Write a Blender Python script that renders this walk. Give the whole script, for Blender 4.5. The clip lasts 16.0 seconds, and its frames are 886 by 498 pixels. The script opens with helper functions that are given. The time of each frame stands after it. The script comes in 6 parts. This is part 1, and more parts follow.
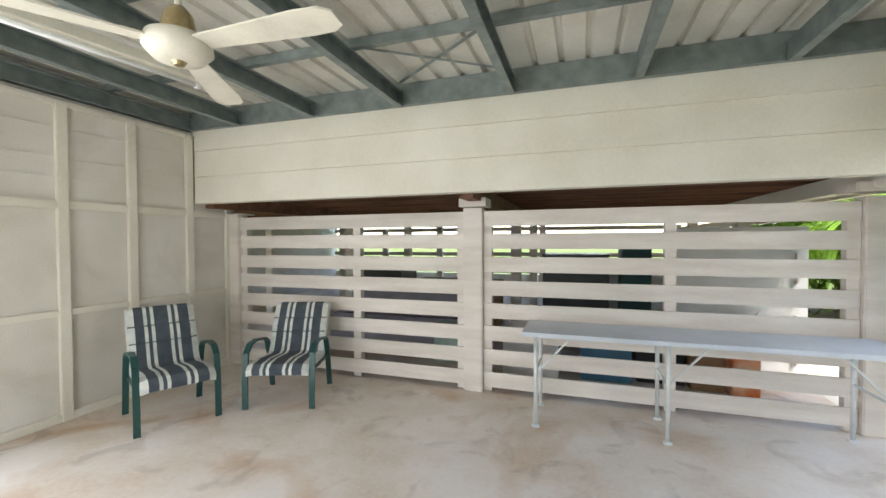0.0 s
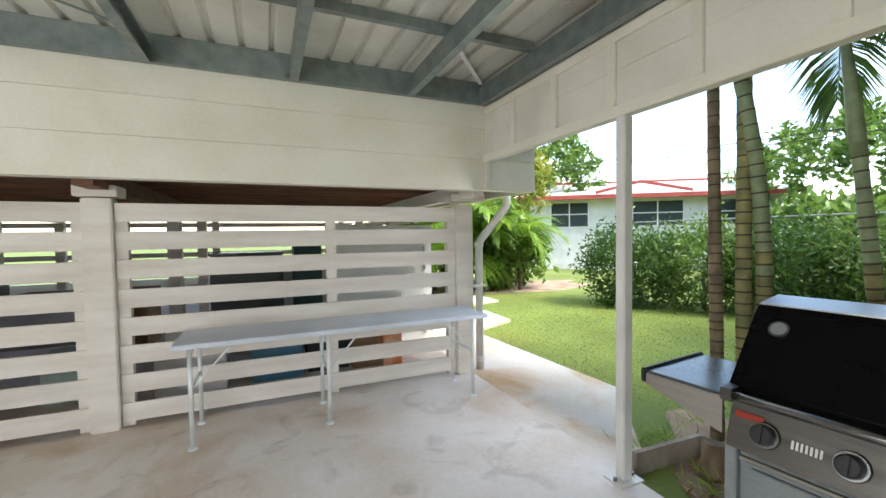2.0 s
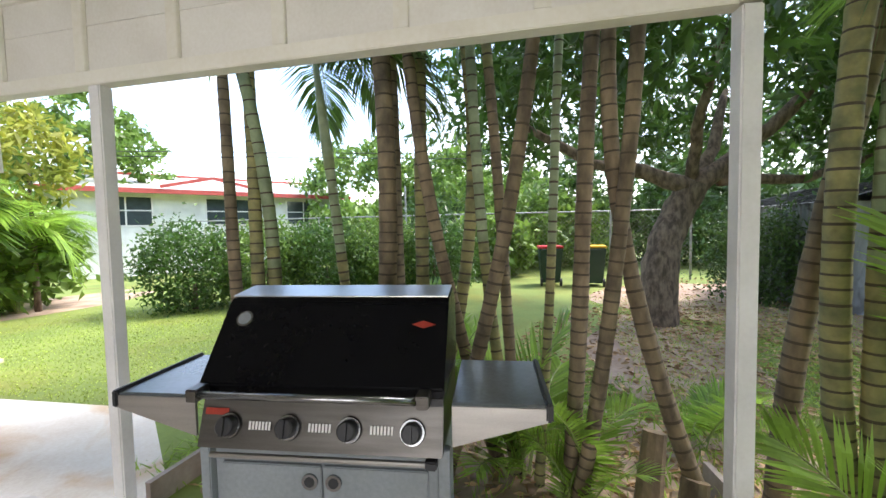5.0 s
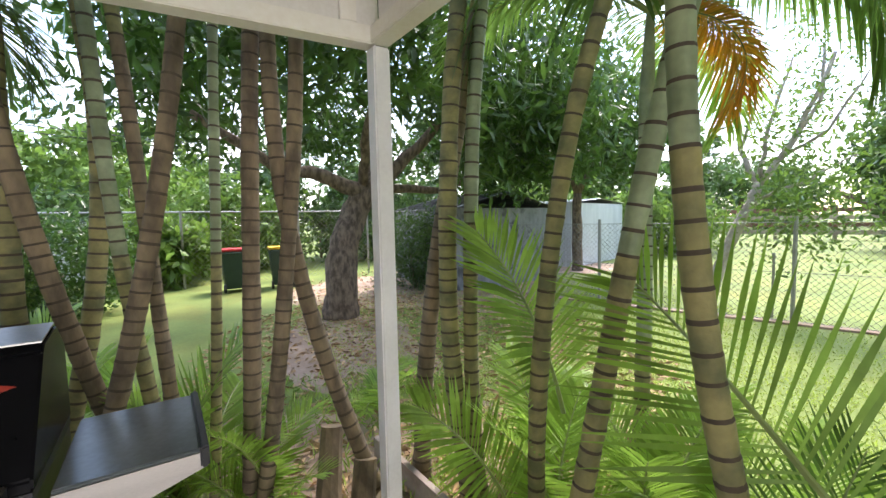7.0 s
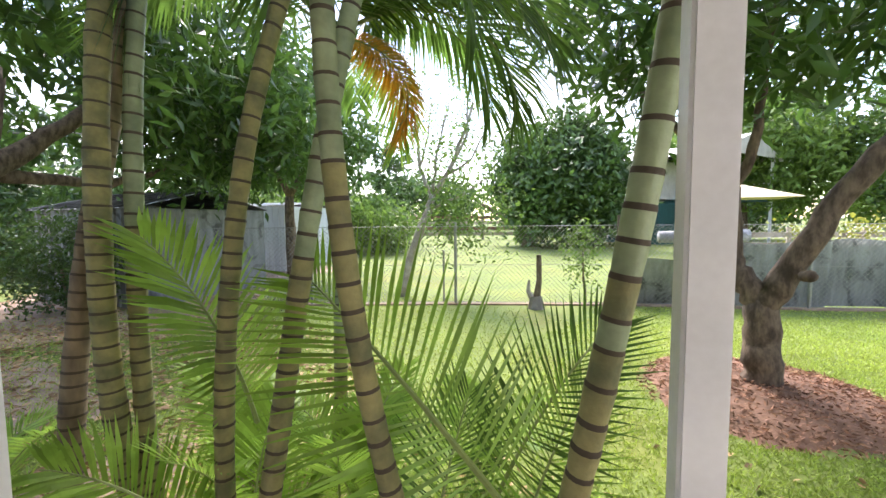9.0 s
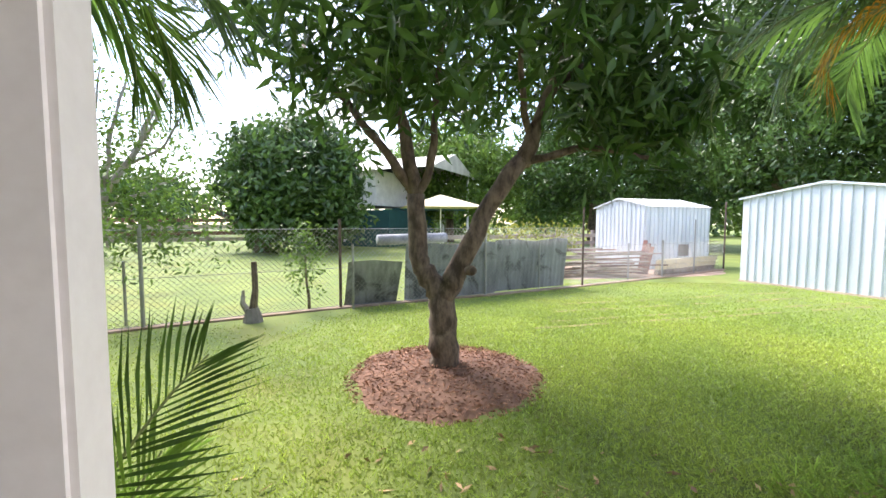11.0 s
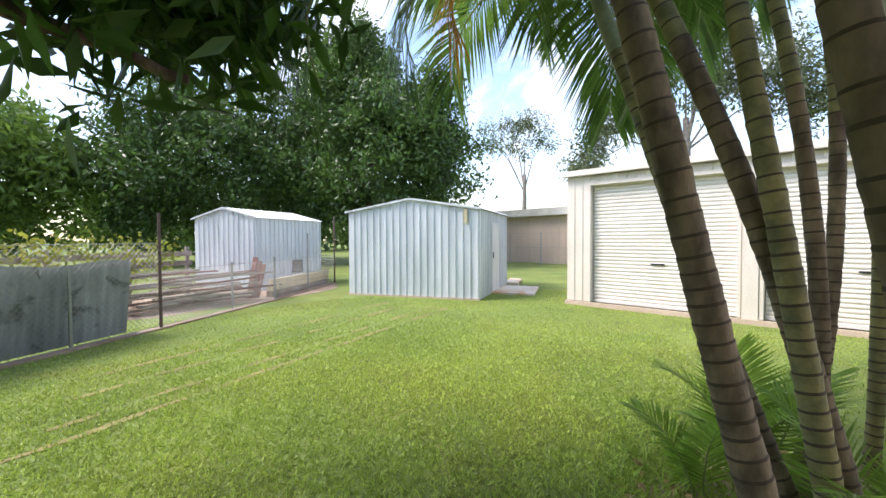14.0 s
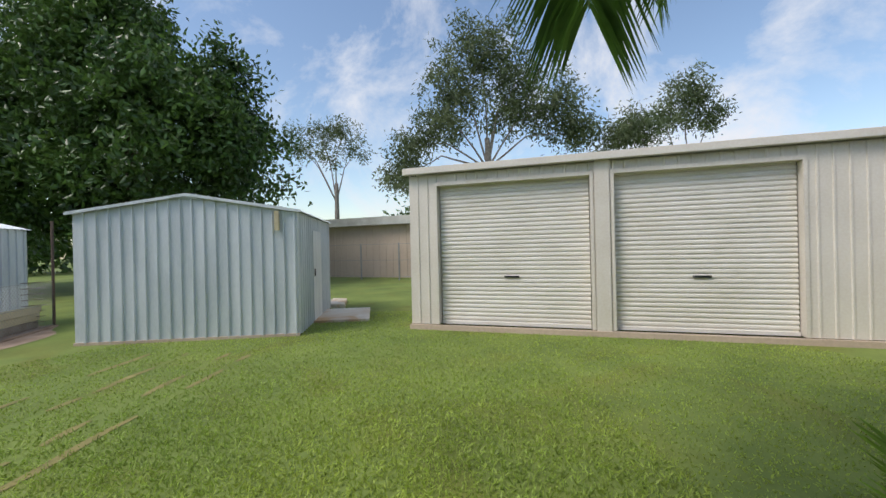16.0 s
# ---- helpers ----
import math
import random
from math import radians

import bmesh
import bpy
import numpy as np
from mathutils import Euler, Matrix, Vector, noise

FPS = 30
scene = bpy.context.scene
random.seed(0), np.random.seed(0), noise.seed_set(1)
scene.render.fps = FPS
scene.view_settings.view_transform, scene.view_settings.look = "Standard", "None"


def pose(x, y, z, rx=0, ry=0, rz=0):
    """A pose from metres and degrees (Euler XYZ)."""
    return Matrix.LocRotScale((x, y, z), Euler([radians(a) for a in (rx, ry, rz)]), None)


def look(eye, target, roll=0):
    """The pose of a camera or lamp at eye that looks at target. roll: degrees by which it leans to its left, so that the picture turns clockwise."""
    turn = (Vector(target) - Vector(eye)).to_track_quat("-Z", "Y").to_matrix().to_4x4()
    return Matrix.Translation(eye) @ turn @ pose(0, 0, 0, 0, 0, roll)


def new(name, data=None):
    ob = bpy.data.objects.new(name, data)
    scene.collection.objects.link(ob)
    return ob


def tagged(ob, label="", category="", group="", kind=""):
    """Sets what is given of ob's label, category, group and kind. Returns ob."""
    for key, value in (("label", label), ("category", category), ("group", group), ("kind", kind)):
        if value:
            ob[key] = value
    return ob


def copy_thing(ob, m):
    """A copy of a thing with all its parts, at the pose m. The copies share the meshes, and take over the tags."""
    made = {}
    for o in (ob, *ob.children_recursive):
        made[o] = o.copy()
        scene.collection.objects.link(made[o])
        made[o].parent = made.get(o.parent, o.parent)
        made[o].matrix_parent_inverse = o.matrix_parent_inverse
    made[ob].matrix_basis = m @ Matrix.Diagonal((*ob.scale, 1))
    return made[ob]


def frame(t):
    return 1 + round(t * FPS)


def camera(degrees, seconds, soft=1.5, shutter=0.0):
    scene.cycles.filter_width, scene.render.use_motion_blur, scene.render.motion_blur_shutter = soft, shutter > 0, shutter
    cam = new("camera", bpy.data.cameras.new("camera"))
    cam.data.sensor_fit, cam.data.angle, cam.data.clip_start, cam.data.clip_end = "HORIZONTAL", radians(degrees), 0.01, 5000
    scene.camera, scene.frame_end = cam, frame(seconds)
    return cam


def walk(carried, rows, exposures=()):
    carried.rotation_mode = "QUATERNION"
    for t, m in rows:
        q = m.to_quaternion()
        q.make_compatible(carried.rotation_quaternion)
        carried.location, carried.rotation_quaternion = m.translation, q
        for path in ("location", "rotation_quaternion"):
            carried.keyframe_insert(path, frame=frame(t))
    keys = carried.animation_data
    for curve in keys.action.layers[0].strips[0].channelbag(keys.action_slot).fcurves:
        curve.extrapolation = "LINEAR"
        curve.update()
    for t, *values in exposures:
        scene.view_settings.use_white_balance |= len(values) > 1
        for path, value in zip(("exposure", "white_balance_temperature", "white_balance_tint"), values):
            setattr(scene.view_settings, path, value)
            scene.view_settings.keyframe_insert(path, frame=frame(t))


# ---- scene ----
cam = camera(94.64, 16.0)

PATH = [
    (0.0, pose(-0.242, -0.368, 1.481, 88.83, 0.25, 18.46)),
    (0.5, pose(-0.139, -0.321, 1.490, 88.57, 0.52, 9.15)),
    (1.0, pose(-0.062, -0.320, 1.490, 88.33, 0.74, -1.27)),
    (1.5, pose(-0.045, -0.345, 1.482, 88.22, 0.81, -12.27)),
    (2.0, pose(-0.056, -0.368, 1.486, 87.98, 0.82, -23.39)),
    (2.5, pose(-0.043, -0.388, 1.472, 87.81, 0.66, -33.44)),
    (3.0, pose(-0.025, -0.401, 1.466, 87.55, 0.42, -43.12)),
    (3.5, pose(0.006, -0.426, 1.472, 87.13, 0.21, -52.35)),
    (3.7, pose(0.021, -0.431, 1.463, 87.20, 0.06, -55.93)),
    (5.8, look((0.425, -0.706, 1.461), (2.421, -0.769, 1.353), -1.5)),
    (6.0, look((0.418, -0.714, 1.473), (2.406, -0.932, 1.368), -1.4)),
    (6.5, look((0.398, -0.735, 1.499), (2.3, -1.337, 1.358), -1.3)),
    (7.0, look((0.347, -0.726, 1.505), (2.106, -1.665, 1.362), -1.2)),
    (7.5, look((0.303, -0.706, 1.506), (1.861, -1.953, 1.368), -1.0)),
    (8.0, look((0.279, -0.722, 1.507), (1.62, -2.199, 1.364), -0.8)),
    (8.5, look((0.256, -0.742, 1.504), (1.347, -2.412, 1.361), -0.5)),
    (9.0, look((0.222, -0.781, 1.506), (1.028, -2.605, 1.36), -0.5)),
    (9.2, look((0.202, -0.8, 1.505), (0.903, -2.668, 1.363), -0.4)),
    (11.3, pose(-0.238, -1.225, 1.471, 86.38, -0.34, -197.22)),
    (11.5, pose(-0.309, -1.289, 1.465, 86.45, -0.52, -201.85)),
    (12.0, pose(-0.481, -1.536, 1.479, 86.96, -0.80, -214.05)),
    (12.5, pose(-0.708, -1.840, 1.446, 87.70, -0.15, -223.73)),
    (13.0, pose(-1.090, -2.159, 1.445, 88.55, 0.01, -230.13)),
    (13.5, pose(-1.439, -2.468, 1.421, 88.51, 0.31, -235.37)),
    (14.0, pose(-1.790, -2.808, 1.425, 88.54, 0.27, -240.49)),
    (14.5, pose(-2.199, -3.177, 1.427, 88.57, 0.82, -246.25)),
    (15.0, pose(-2.639, -3.528, 1.430, 88.84, 0.84, -252.72)),
    (15.5, pose(-3.127, -3.802, 1.441, 89.15, 1.04, -259.90)),
    (16.0, pose(-3.680, -3.889, 1.415, 89.93, 1.31, -266.72)),
]
EXPOSURES = [(0.0, 1.58, 6500, 12), (2.0, 1.42, 6500, 11), (3.5, 1.45, 6500, 10), (6.0, 1.8, 6500, 18), (7.0, 1.72, 6500, 18), (9.0, 1.7, 6600, 20), (11.5, 1.4, 6500, 20), (12.5, 1.25, 6500, 20), (13.0, 1.12, 6500, 20), (14.0, 0.8, 6500, 18), (14.5, 0.55, 6500, 18), (15.0, 0.25, 6500, 15), (16.0, -0.28, 6500, 12)]
walk(cam, PATH, EXPOSURES)

# ---- world and sun ----
world = bpy.data.worlds.new("sky_world")
scene.world = world
world.use_nodes = True
wn, wl = world.node_tree.nodes, world.node_tree.links
wn.clear()
SUN_EL, SUN_AZ = radians(52), radians(146)
sky = wn.new("ShaderNodeTexSky")
sky.sky_type = "NISHITA"
sky.sun_disc = False
sky.sun_elevation, sky.sun_rotation = SUN_EL, SUN_AZ
sky.air_density, sky.dust_density = 1.2, 0.6
cn = wn.new("ShaderNodeTexNoise")
cn.inputs["Scale"].default_value, cn.inputs["Detail"].default_value, cn.inputs["Roughness"].default_value = 3.2, 9.0, 0.62
cn.inputs["Distortion"].default_value = 0.4
cr = wn.new("ShaderNodeValToRGB")
cr.color_ramp.elements[0].position, cr.color_ramp.elements[1].position = 0.46, 0.66
cm = wn.new("ShaderNodeMixRGB")
cm.inputs["Color2"].default_value = (4.9, 5.05, 5.3, 1)
wb = wn.new("ShaderNodeBackground")
wb.inputs["Strength"].default_value = 0.21
wo = wn.new("ShaderNodeOutputWorld")
wl.new(cn.outputs["Fac"], cr.inputs["Fac"])
wl.new(cr.outputs["Color"], cm.inputs["Fac"])
wl.new(sky.outputs["Color"], cm.inputs["Color1"])
wl.new(cm.outputs["Color"], wb.inputs["Color"])
wl.new(wb.outputs["Background"], wo.inputs["Surface"])
sun = new("sun", bpy.data.lights.new("sun", "SUN"))
sun.data.energy, sun.data.angle, sun.data.color = 3.2, radians(25), (1.0, 0.95, 0.87)
sun.matrix_world = look((0, 0, 30), Vector((0, 0, 30)) - Vector((math.sin(SUN_AZ) * math.cos(SUN_EL), math.cos(SUN_AZ) * math.cos(SUN_EL), math.sin(SUN_EL))))

# added area lamps in the open west and south sides boost the patio's daylight
def fill_lamp(name, eye, target, w, h, watts):
    d = bpy.data.lights.new(name, "AREA")
    d.shape, d.size, d.size_y, d.energy, d.color = "RECTANGLE", w, h, watts, (0.96, 0.98, 1.0)
    ob = new(name, d)
    ob.matrix_world = look(eye, target)
fill_lamp("west_fill_lamp", (-4.22, -0.35, 1.15), (0, -0.35, 1.15), 2.1, 1.9, 24)
fill_lamp("south_fill_lamp", (-2.2, -1.72, 1.15), (-2.2, 3, 1.15), 2.1, 1.9, 24)

# another added lamp, in the east opening, to brighten the floor
fill_lamp("east_fill_lamp", (1.98, 2.25, 1.15), (-2, 2.0, 0.2), 1.4, 1.8, 4)

# ---- materials ----
def mat(name, col, rough=0.6, metal=0.0, col2=None, scale=6.0, fine=60.0, bump=0.05, spread=(0.35, 0.65), stretch=(1, 1, 1), leaf=0.0, rand=0.0, island=False, coat=0.0):
    """Principled surface: broad stains between two colours, fine grain, relief."""
    m = bpy.data.materials.new(name)
    m.use_nodes = True
    n, l = m.node_tree.nodes, m.node_tree.links
    b, out = n["Principled BSDF"], n["Material Output"]
    b.inputs["Roughness"].default_value, b.inputs["Metallic"].default_value = rough, metal
    b.inputs["Coat Weight"].default_value = coat
    col2 = col2 or tuple(c * 0.82 for c in col)
    tc, mp = n.new("ShaderNodeTexCoord"), n.new("ShaderNodeMapping")
    mp.inputs["Scale"].default_value = stretch
    l.new(tc.outputs["Object"], mp.inputs["Vector"])
    n1, n2 = n.new("ShaderNodeTexNoise"), n.new("ShaderNodeTexNoise")
    n1.inputs["Scale"].default_value, n1.inputs["Detail"].default_value = scale, 6
    n2.inputs["Scale"].default_value, n2.inputs["Detail"].default_value = fine, 4
    l.new(mp.outputs["Vector"], n1.inputs["Vector"])
    l.new(mp.outputs["Vector"], n2.inputs["Vector"])
    r = n.new("ShaderNodeValToRGB")
    e = r.color_ramp.elements
    e[0].position, e[1].position = spread
    e[0].color, e[1].color = (*col2, 1), (*col, 1)
    l.new(n1.outputs["Fac"], r.inputs["Fac"])
    g = n.new("ShaderNodeMixRGB")
    g.blend_type = "OVERLAY"
    g.inputs["Fac"].default_value = 0.22
    l.new(r.outputs["Color"], g.inputs["Color1"])
    l.new(n2.outputs["Fac"], g.inputs["Color2"])
    last = g.outputs["Color"]
    if rand:
        h = n.new("ShaderNodeHueSaturation")
        if island:
            src = n.new("ShaderNodeNewGeometry").outputs["Random Per Island"]
        else:
            src = n.new("ShaderNodeObjectInfo").outputs["Random"]
        mr = n.new("ShaderNodeMapRange")
        mr.inputs["To Min"].default_value, mr.inputs["To Max"].default_value = 1 - rand, 1 + rand
        l.new(src, mr.inputs["Value"])
        l.new(mr.outputs["Result"], h.inputs["Value"])
        l.new(last, h.inputs["Color"])
        last = h.outputs["Color"]
    l.new(last, b.inputs["Base Color"])
    if bump:
        bp = n.new("ShaderNodeBump")
        bp.inputs["Strength"].default_value, bp.inputs["Distance"].default_value = min(1.0, bump * 4), 0.004
        l.new(n2.outputs["Fac"], bp.inputs["Height"])
        l.new(bp.outputs["Normal"], b.inputs["Normal"])
    if leaf:
        t, mx = n.new("ShaderNodeBsdfTranslucent"), n.new("ShaderNodeMixShader")
        mx.inputs["Fac"].default_value = leaf
        l.new(last, t.inputs["Color"])
        l.new(b.outputs["BSDF"], mx.inputs[1])
        l.new(t.outputs["BSDF"], mx.inputs[2])
        l.new(mx.outputs["Shader"], out.inputs["Surface"])
    return m

CREAM = mat("cream_paint", (0.80, 0.77, 0.68), 0.55, col2=(0.72, 0.68, 0.58), scale=1.7, fine=45, bump=0.03)
PANEL = mat("fibro_paint", (0.77, 0.74, 0.68), 0.6, col2=(0.66, 0.63, 0.56), scale=1.2, fine=70, bump=0.03)
SLAT = mat("slat_paint", (0.80, 0.75, 0.69), 0.6, col2=(0.66, 0.60, 0.54), scale=3, fine=50, bump=0.05, stretch=(0.4, 3, 3), rand=0.05)
WHITE = mat("white_paint", (0.83, 0.81, 0.79), 0.45, scale=3, bump=0.02)
STEEL = mat("galvanised_steel", (0.27, 0.31, 0.305), 0.45, 0.6, col2=(0.19, 0.225, 0.22), scale=9, fine=120, bump=0.03)
SHEET = mat("roof_sheet", (0.72, 0.70, 0.64), 0.5, 0.25, col2=(0.55, 0.53, 0.47), scale=1.6, fine=40, bump=0.02)
CONCRETE = mat("concrete", (0.77, 0.715, 0.66), 0.55, col2=(0.63, 0.53, 0.43), scale=1.3, fine=28, bump=0.06, spread=(0.34, 0.6))
PATH_C = mat("path_concrete", (0.74, 0.69, 0.60), 0.8, col2=(0.62, 0.52, 0.40), scale=1.2, fine=50, bump=0.06)
JOIST = mat("joist_timber", (0.22, 0.10, 0.055), 0.75, col2=(0.13, 0.06, 0.035), scale=3, fine=40, stretch=(0.5, 4, 4), rand=0.25)
FAN = mat("fan_enamel", (0.82, 0.78, 0.66), 0.35, scale=5, bump=0.0)
BRASS = mat("aged_brass", (0.50, 0.40, 0.22), 0.35, 0.9, bump=0.02)
TUBE = mat("tube_glass", (0.85, 0.86, 0.84), 0.25, bump=0.0)
GREEN_M = mat("green_frame", (0.018, 0.07, 0.065), 0.35, 0.1, bump=0.01)
CHARCOAL = mat("charcoal_fabric", (0.075, 0.09, 0.105), 0.95, col2=(0.05, 0.065, 0.08), scale=12, fine=260, bump=0.1)
STRIPE = mat("stripe_fabric", (0.66, 0.67, 0.62), 0.95, col2=(0.5, 0.53, 0.5), scale=14, fine=260, bump=0.1)
TTOP = mat("table_laminate", (0.66, 0.72, 0.80), 0.35, scale=2, bump=0.01)
TLEG = mat("table_leg_paint", (0.74, 0.77, 0.77), 0.4, 0.2, bump=0.02)
BLACK = mat("black_enamel", (0.004, 0.004, 0.005), 0.25, bump=0.0)
STAINLESS = mat("stainless", (0.42, 0.40, 0.38), 0.36, 1.0, col2=(0.52, 0.50, 0.47), scale=2, fine=90, stretch=(1, 1, 12), bump=0.01)
DARKSTEEL = mat("brushed_dark_steel", (0.095, 0.088, 0.08), 0.42, 1.0, col2=(0.15, 0.14, 0.13), scale=2, fine=90, stretch=(1, 1, 12), bump=0.01)
CHROME = mat("chrome", (0.28, 0.28, 0.28), 0.25, 1.0, bump=0.0)
GREYPAINT = mat("grey_cabinet_paint", (0.25, 0.275, 0.29), 0.4, scale=3, bump=0.01)
DARKGLASS = mat("dark_grey_top", (0.10, 0.115, 0.12), 0.22, scale=5, bump=0.0)
RUBBER = mat("black_plastic", (0.02, 0.02, 0.022), 0.5, bump=0.02)
RED = mat("red_badge", (0.42, 0.05, 0.03), 0.35, 0.3, bump=0.0)
PIPE = mat("pvc_pipe", (0.80, 0.77, 0.72), 0.4, scale=4, bump=0.0)
LAWN = mat("lawn", (0.20, 0.255, 0.052), 0.9, col2=(0.11, 0.16, 0.03), scale=0.9, fine=22, bump=0.2, spread=(0.3, 0.7))
BLADE = mat("grass_blade", (0.42, 0.515, 0.095), 0.5, col2=(0.30, 0.41, 0.075), scale=0.5, fine=5, bump=0, leaf=0.4, rand=0.32, island=True)
DIRT = mat("dirt", (0.43, 0.315, 0.235), 0.95, col2=(0.26, 0.18, 0.125), scale=2.5, fine=30, bump=0.2)
MOUND = mat("mulch_base", (0.27, 0.155, 0.10), 0.95, col2=(0.15, 0.085, 0.055), scale=6, fine=40, bump=0.25)
MULCH = mat("mulch_chip", (0.38, 0.21, 0.13), 0.95, col2=(0.20, 0.105, 0.065), scale=8, fine=40, bump=0.15, rand=0.45, island=True)
DRYLEAF = mat("dry_leaf", (0.52, 0.36, 0.20), 0.9, col2=(0.34, 0.21, 0.11), scale=6, bump=0, rand=0.4, island=True)
T_BROWN = mat("palm_trunk_brown", (0.28, 0.21, 0.125), 0.8, col2=(0.115, 0.085, 0.055), scale=11, fine=50, bump=0.25, stretch=(1, 1, 0.5))
T_OLIVE = mat("palm_trunk_olive", (0.33, 0.29, 0.115), 0.7, col2=(0.15, 0.15, 0.065), scale=9, fine=50, bump=0.2)
T_GREEN = mat("palm_trunk_green", (0.31, 0.36, 0.20), 0.55, col2=(0.17, 0.21, 0.11), scale=6, fine=45, bump=0.12)
T_RING = mat("palm_scar", (0.09, 0.068, 0.045), 0.9, scale=20, bump=0.05)
FROND = mat("palm_leaf", (0.13, 0.24, 0.04), 0.4, col2=(0.075, 0.15, 0.028), scale=3, fine=20, bump=0, leaf=0.5, rand=0.3, island=True)
FROND_Y = mat("young_palm_leaf", (0.32, 0.50, 0.075), 0.4, col2=(0.22, 0.37, 0.05), scale=3, fine=20, bump=0, leaf=0.55, rand=0.3, island=True)
FROND_O = mat("dying_palm_leaf", (0.85, 0.36, 0.015), 0.6, col2=(0.62, 0.34, 0.03), scale=4, fine=20, bump=0, leaf=0.35, rand=0.25, island=True)
RACHIS = mat("palm_midrib", (0.24, 0.30, 0.09), 0.5, scale=5, bump=0)
BARK = mat("tree_bark", (0.22, 0.165, 0.12), 0.95, col2=(0.075, 0.054, 0.04), scale=15, fine=60, bump=0.25, stretch=(1, 1, 0.45))
BARK_P = mat("pale_bark", (0.46, 0.42, 0.37), 0.85, col2=(0.30, 0.26, 0.22), scale=7, fine=40, bump=0.12)
BARK_G = mat("grey_bark", (0.27, 0.245, 0.215), 0.9, col2=(0.16, 0.14, 0.12), scale=5, fine=30, bump=0.1)
TRACK = mat("worn_turf", (0.30, 0.25, 0.09), 0.95, col2=(0.20, 0.18, 0.06), scale=3, fine=40, bump=0.15)
WEED = mat("weed_leaf", (0.36, 0.50, 0.08), 0.55, col2=(0.24, 0.38, 0.06), scale=2, fine=12, bump=0, leaf=0.45, rand=0.35, island=True)
LEAF_M = mat("mango_leaf", (0.085, 0.175, 0.03), 0.35, col2=(0.05, 0.11, 0.02), scale=1.5, fine=9, bump=0, leaf=0.42, rand=0.4, island=True)
LEAF_L = mat("light_leaf", (0.17, 0.28, 0.05), 0.5, col2=(0.10, 0.18, 0.03), scale=1.2, fine=9, bump=0, leaf=0.42, rand=0.35, island=True)
LEAF_D = mat("dark_leaf", (0.10, 0.185, 0.04), 0.36, col2=(0.045, 0.095, 0.022), scale=0.5, fine=5, bump=0, leaf=0.3, rand=0.4, island=True)
LEAF_G = mat("gum_leaf", (0.15, 0.19, 0.085), 0.55, col2=(0.09, 0.125, 0.055), scale=0.5, fine=5, bump=0, leaf=0.3, rand=0.3, island=True)
LEAF_Y = mat("golden_leaf", (0.36, 0.36, 0.05), 0.5, col2=(0.22, 0.27, 0.04), scale=1, fine=9, bump=0, leaf=0.4, rand=0.3, island=True)
ZINC = mat("zincalume", (0.70, 0.73, 0.75), 0.5, 0.12, col2=(0.56, 0.60, 0.62), scale=1.6, fine=25, bump=0.02, stretch=(2, 2, 0.4))
ZINC_OLD = mat("weathered_zinc", (0.33, 0.345, 0.36), 0.65, 0.15, col2=(0.18, 0.19, 0.20), scale=2.2, fine=18, bump=0.06, stretch=(2, 2, 0.5))
BEIGE = mat("beige_steel", (0.74, 0.68, 0.60), 0.45, 0.05, col2=(0.67, 0.61, 0.53), scale=1.3, fine=30, bump=0.01)
ROLLER = mat("roller_door_paint", (0.82, 0.77, 0.71), 0.42, 0.05, col2=(0.75, 0.70, 0.63), scale=1.5, fine=30, bump=0.01)
PINKISH = mat("tan_cladding", (0.56, 0.44, 0.34), 0.6, col2=(0.50, 0.39, 0.30), scale=0.7, fine=18, bump=0.02)
RUST = mat("rusty_post", (0.14, 0.095, 0.07), 0.85, col2=(0.08, 0.055, 0.045), scale=12, bump=0.1)
WIRE = mat("fence_wire", (0.36, 0.36, 0.35), 0.5, 0.7, bump=0)
PLANK = mat("grey_plank", (0.42, 0.36, 0.30), 0.9, col2=(0.28, 0.22, 0.18), scale=4, fine=30, bump=0.1, rand=0.3)
PLANK_R = mat("red_plank", (0.20, 0.10, 0.075), 0.9, col2=(0.12, 0.06, 0.05), scale=4, fine=30, bump=0.1, rand=0.3)
ROOFRED = mat("red_roof_trim", (0.42, 0.07, 0.05), 0.5, bump=0.02)
WEATHER = mat("white_weatherboard", (0.78, 0.78, 0.76), 0.6, scale=2, bump=0.02)
GLASSD = mat("window_glass", (0.06, 0.075, 0.085), 0.08, bump=0.0)
TEAL = mat("teal_cladding", (0.02, 0.085, 0.085), 0.6, scale=2, bump=0.03)
CANVAS = mat("beige_canvas", (0.62, 0.53, 0.34), 0.85, scale=4, bump=0.02)
BIN_G = mat("bin_green", (0.015, 0.045, 0.03), 0.5, bump=0.02)
BIN_R = mat("bin_lid_red", (0.50, 0.03, 0.03), 0.45, bump=0.01)
BIN_Y = mat("bin_lid_yellow", (0.70, 0.45, 0.02), 0.45, bump=0.01)
BLUE = mat("blue_plastic", (0.08, 0.22, 0.34), 0.45, bump=0.01)
CARD = mat("cardboard", (0.36, 0.22, 0.12), 0.85, scale=5, bump=0.03)
ORANGE = mat("orange_bag", (0.75, 0.16, 0.02), 0.6, col2=(0.80, 0.55, 0.35), scale=5, bump=0.03)
CLOTH = mat("lilac_cover", (0.38, 0.37, 0.44), 0.9, scale=4, bump=0.06)
MINT = mat("mint_plastic", (0.50, 0.66, 0.60), 0.45, bump=0.01)

BLACK.node_tree.nodes["Principled BSDF"].inputs["Specular IOR Level"].default_value = 0.12

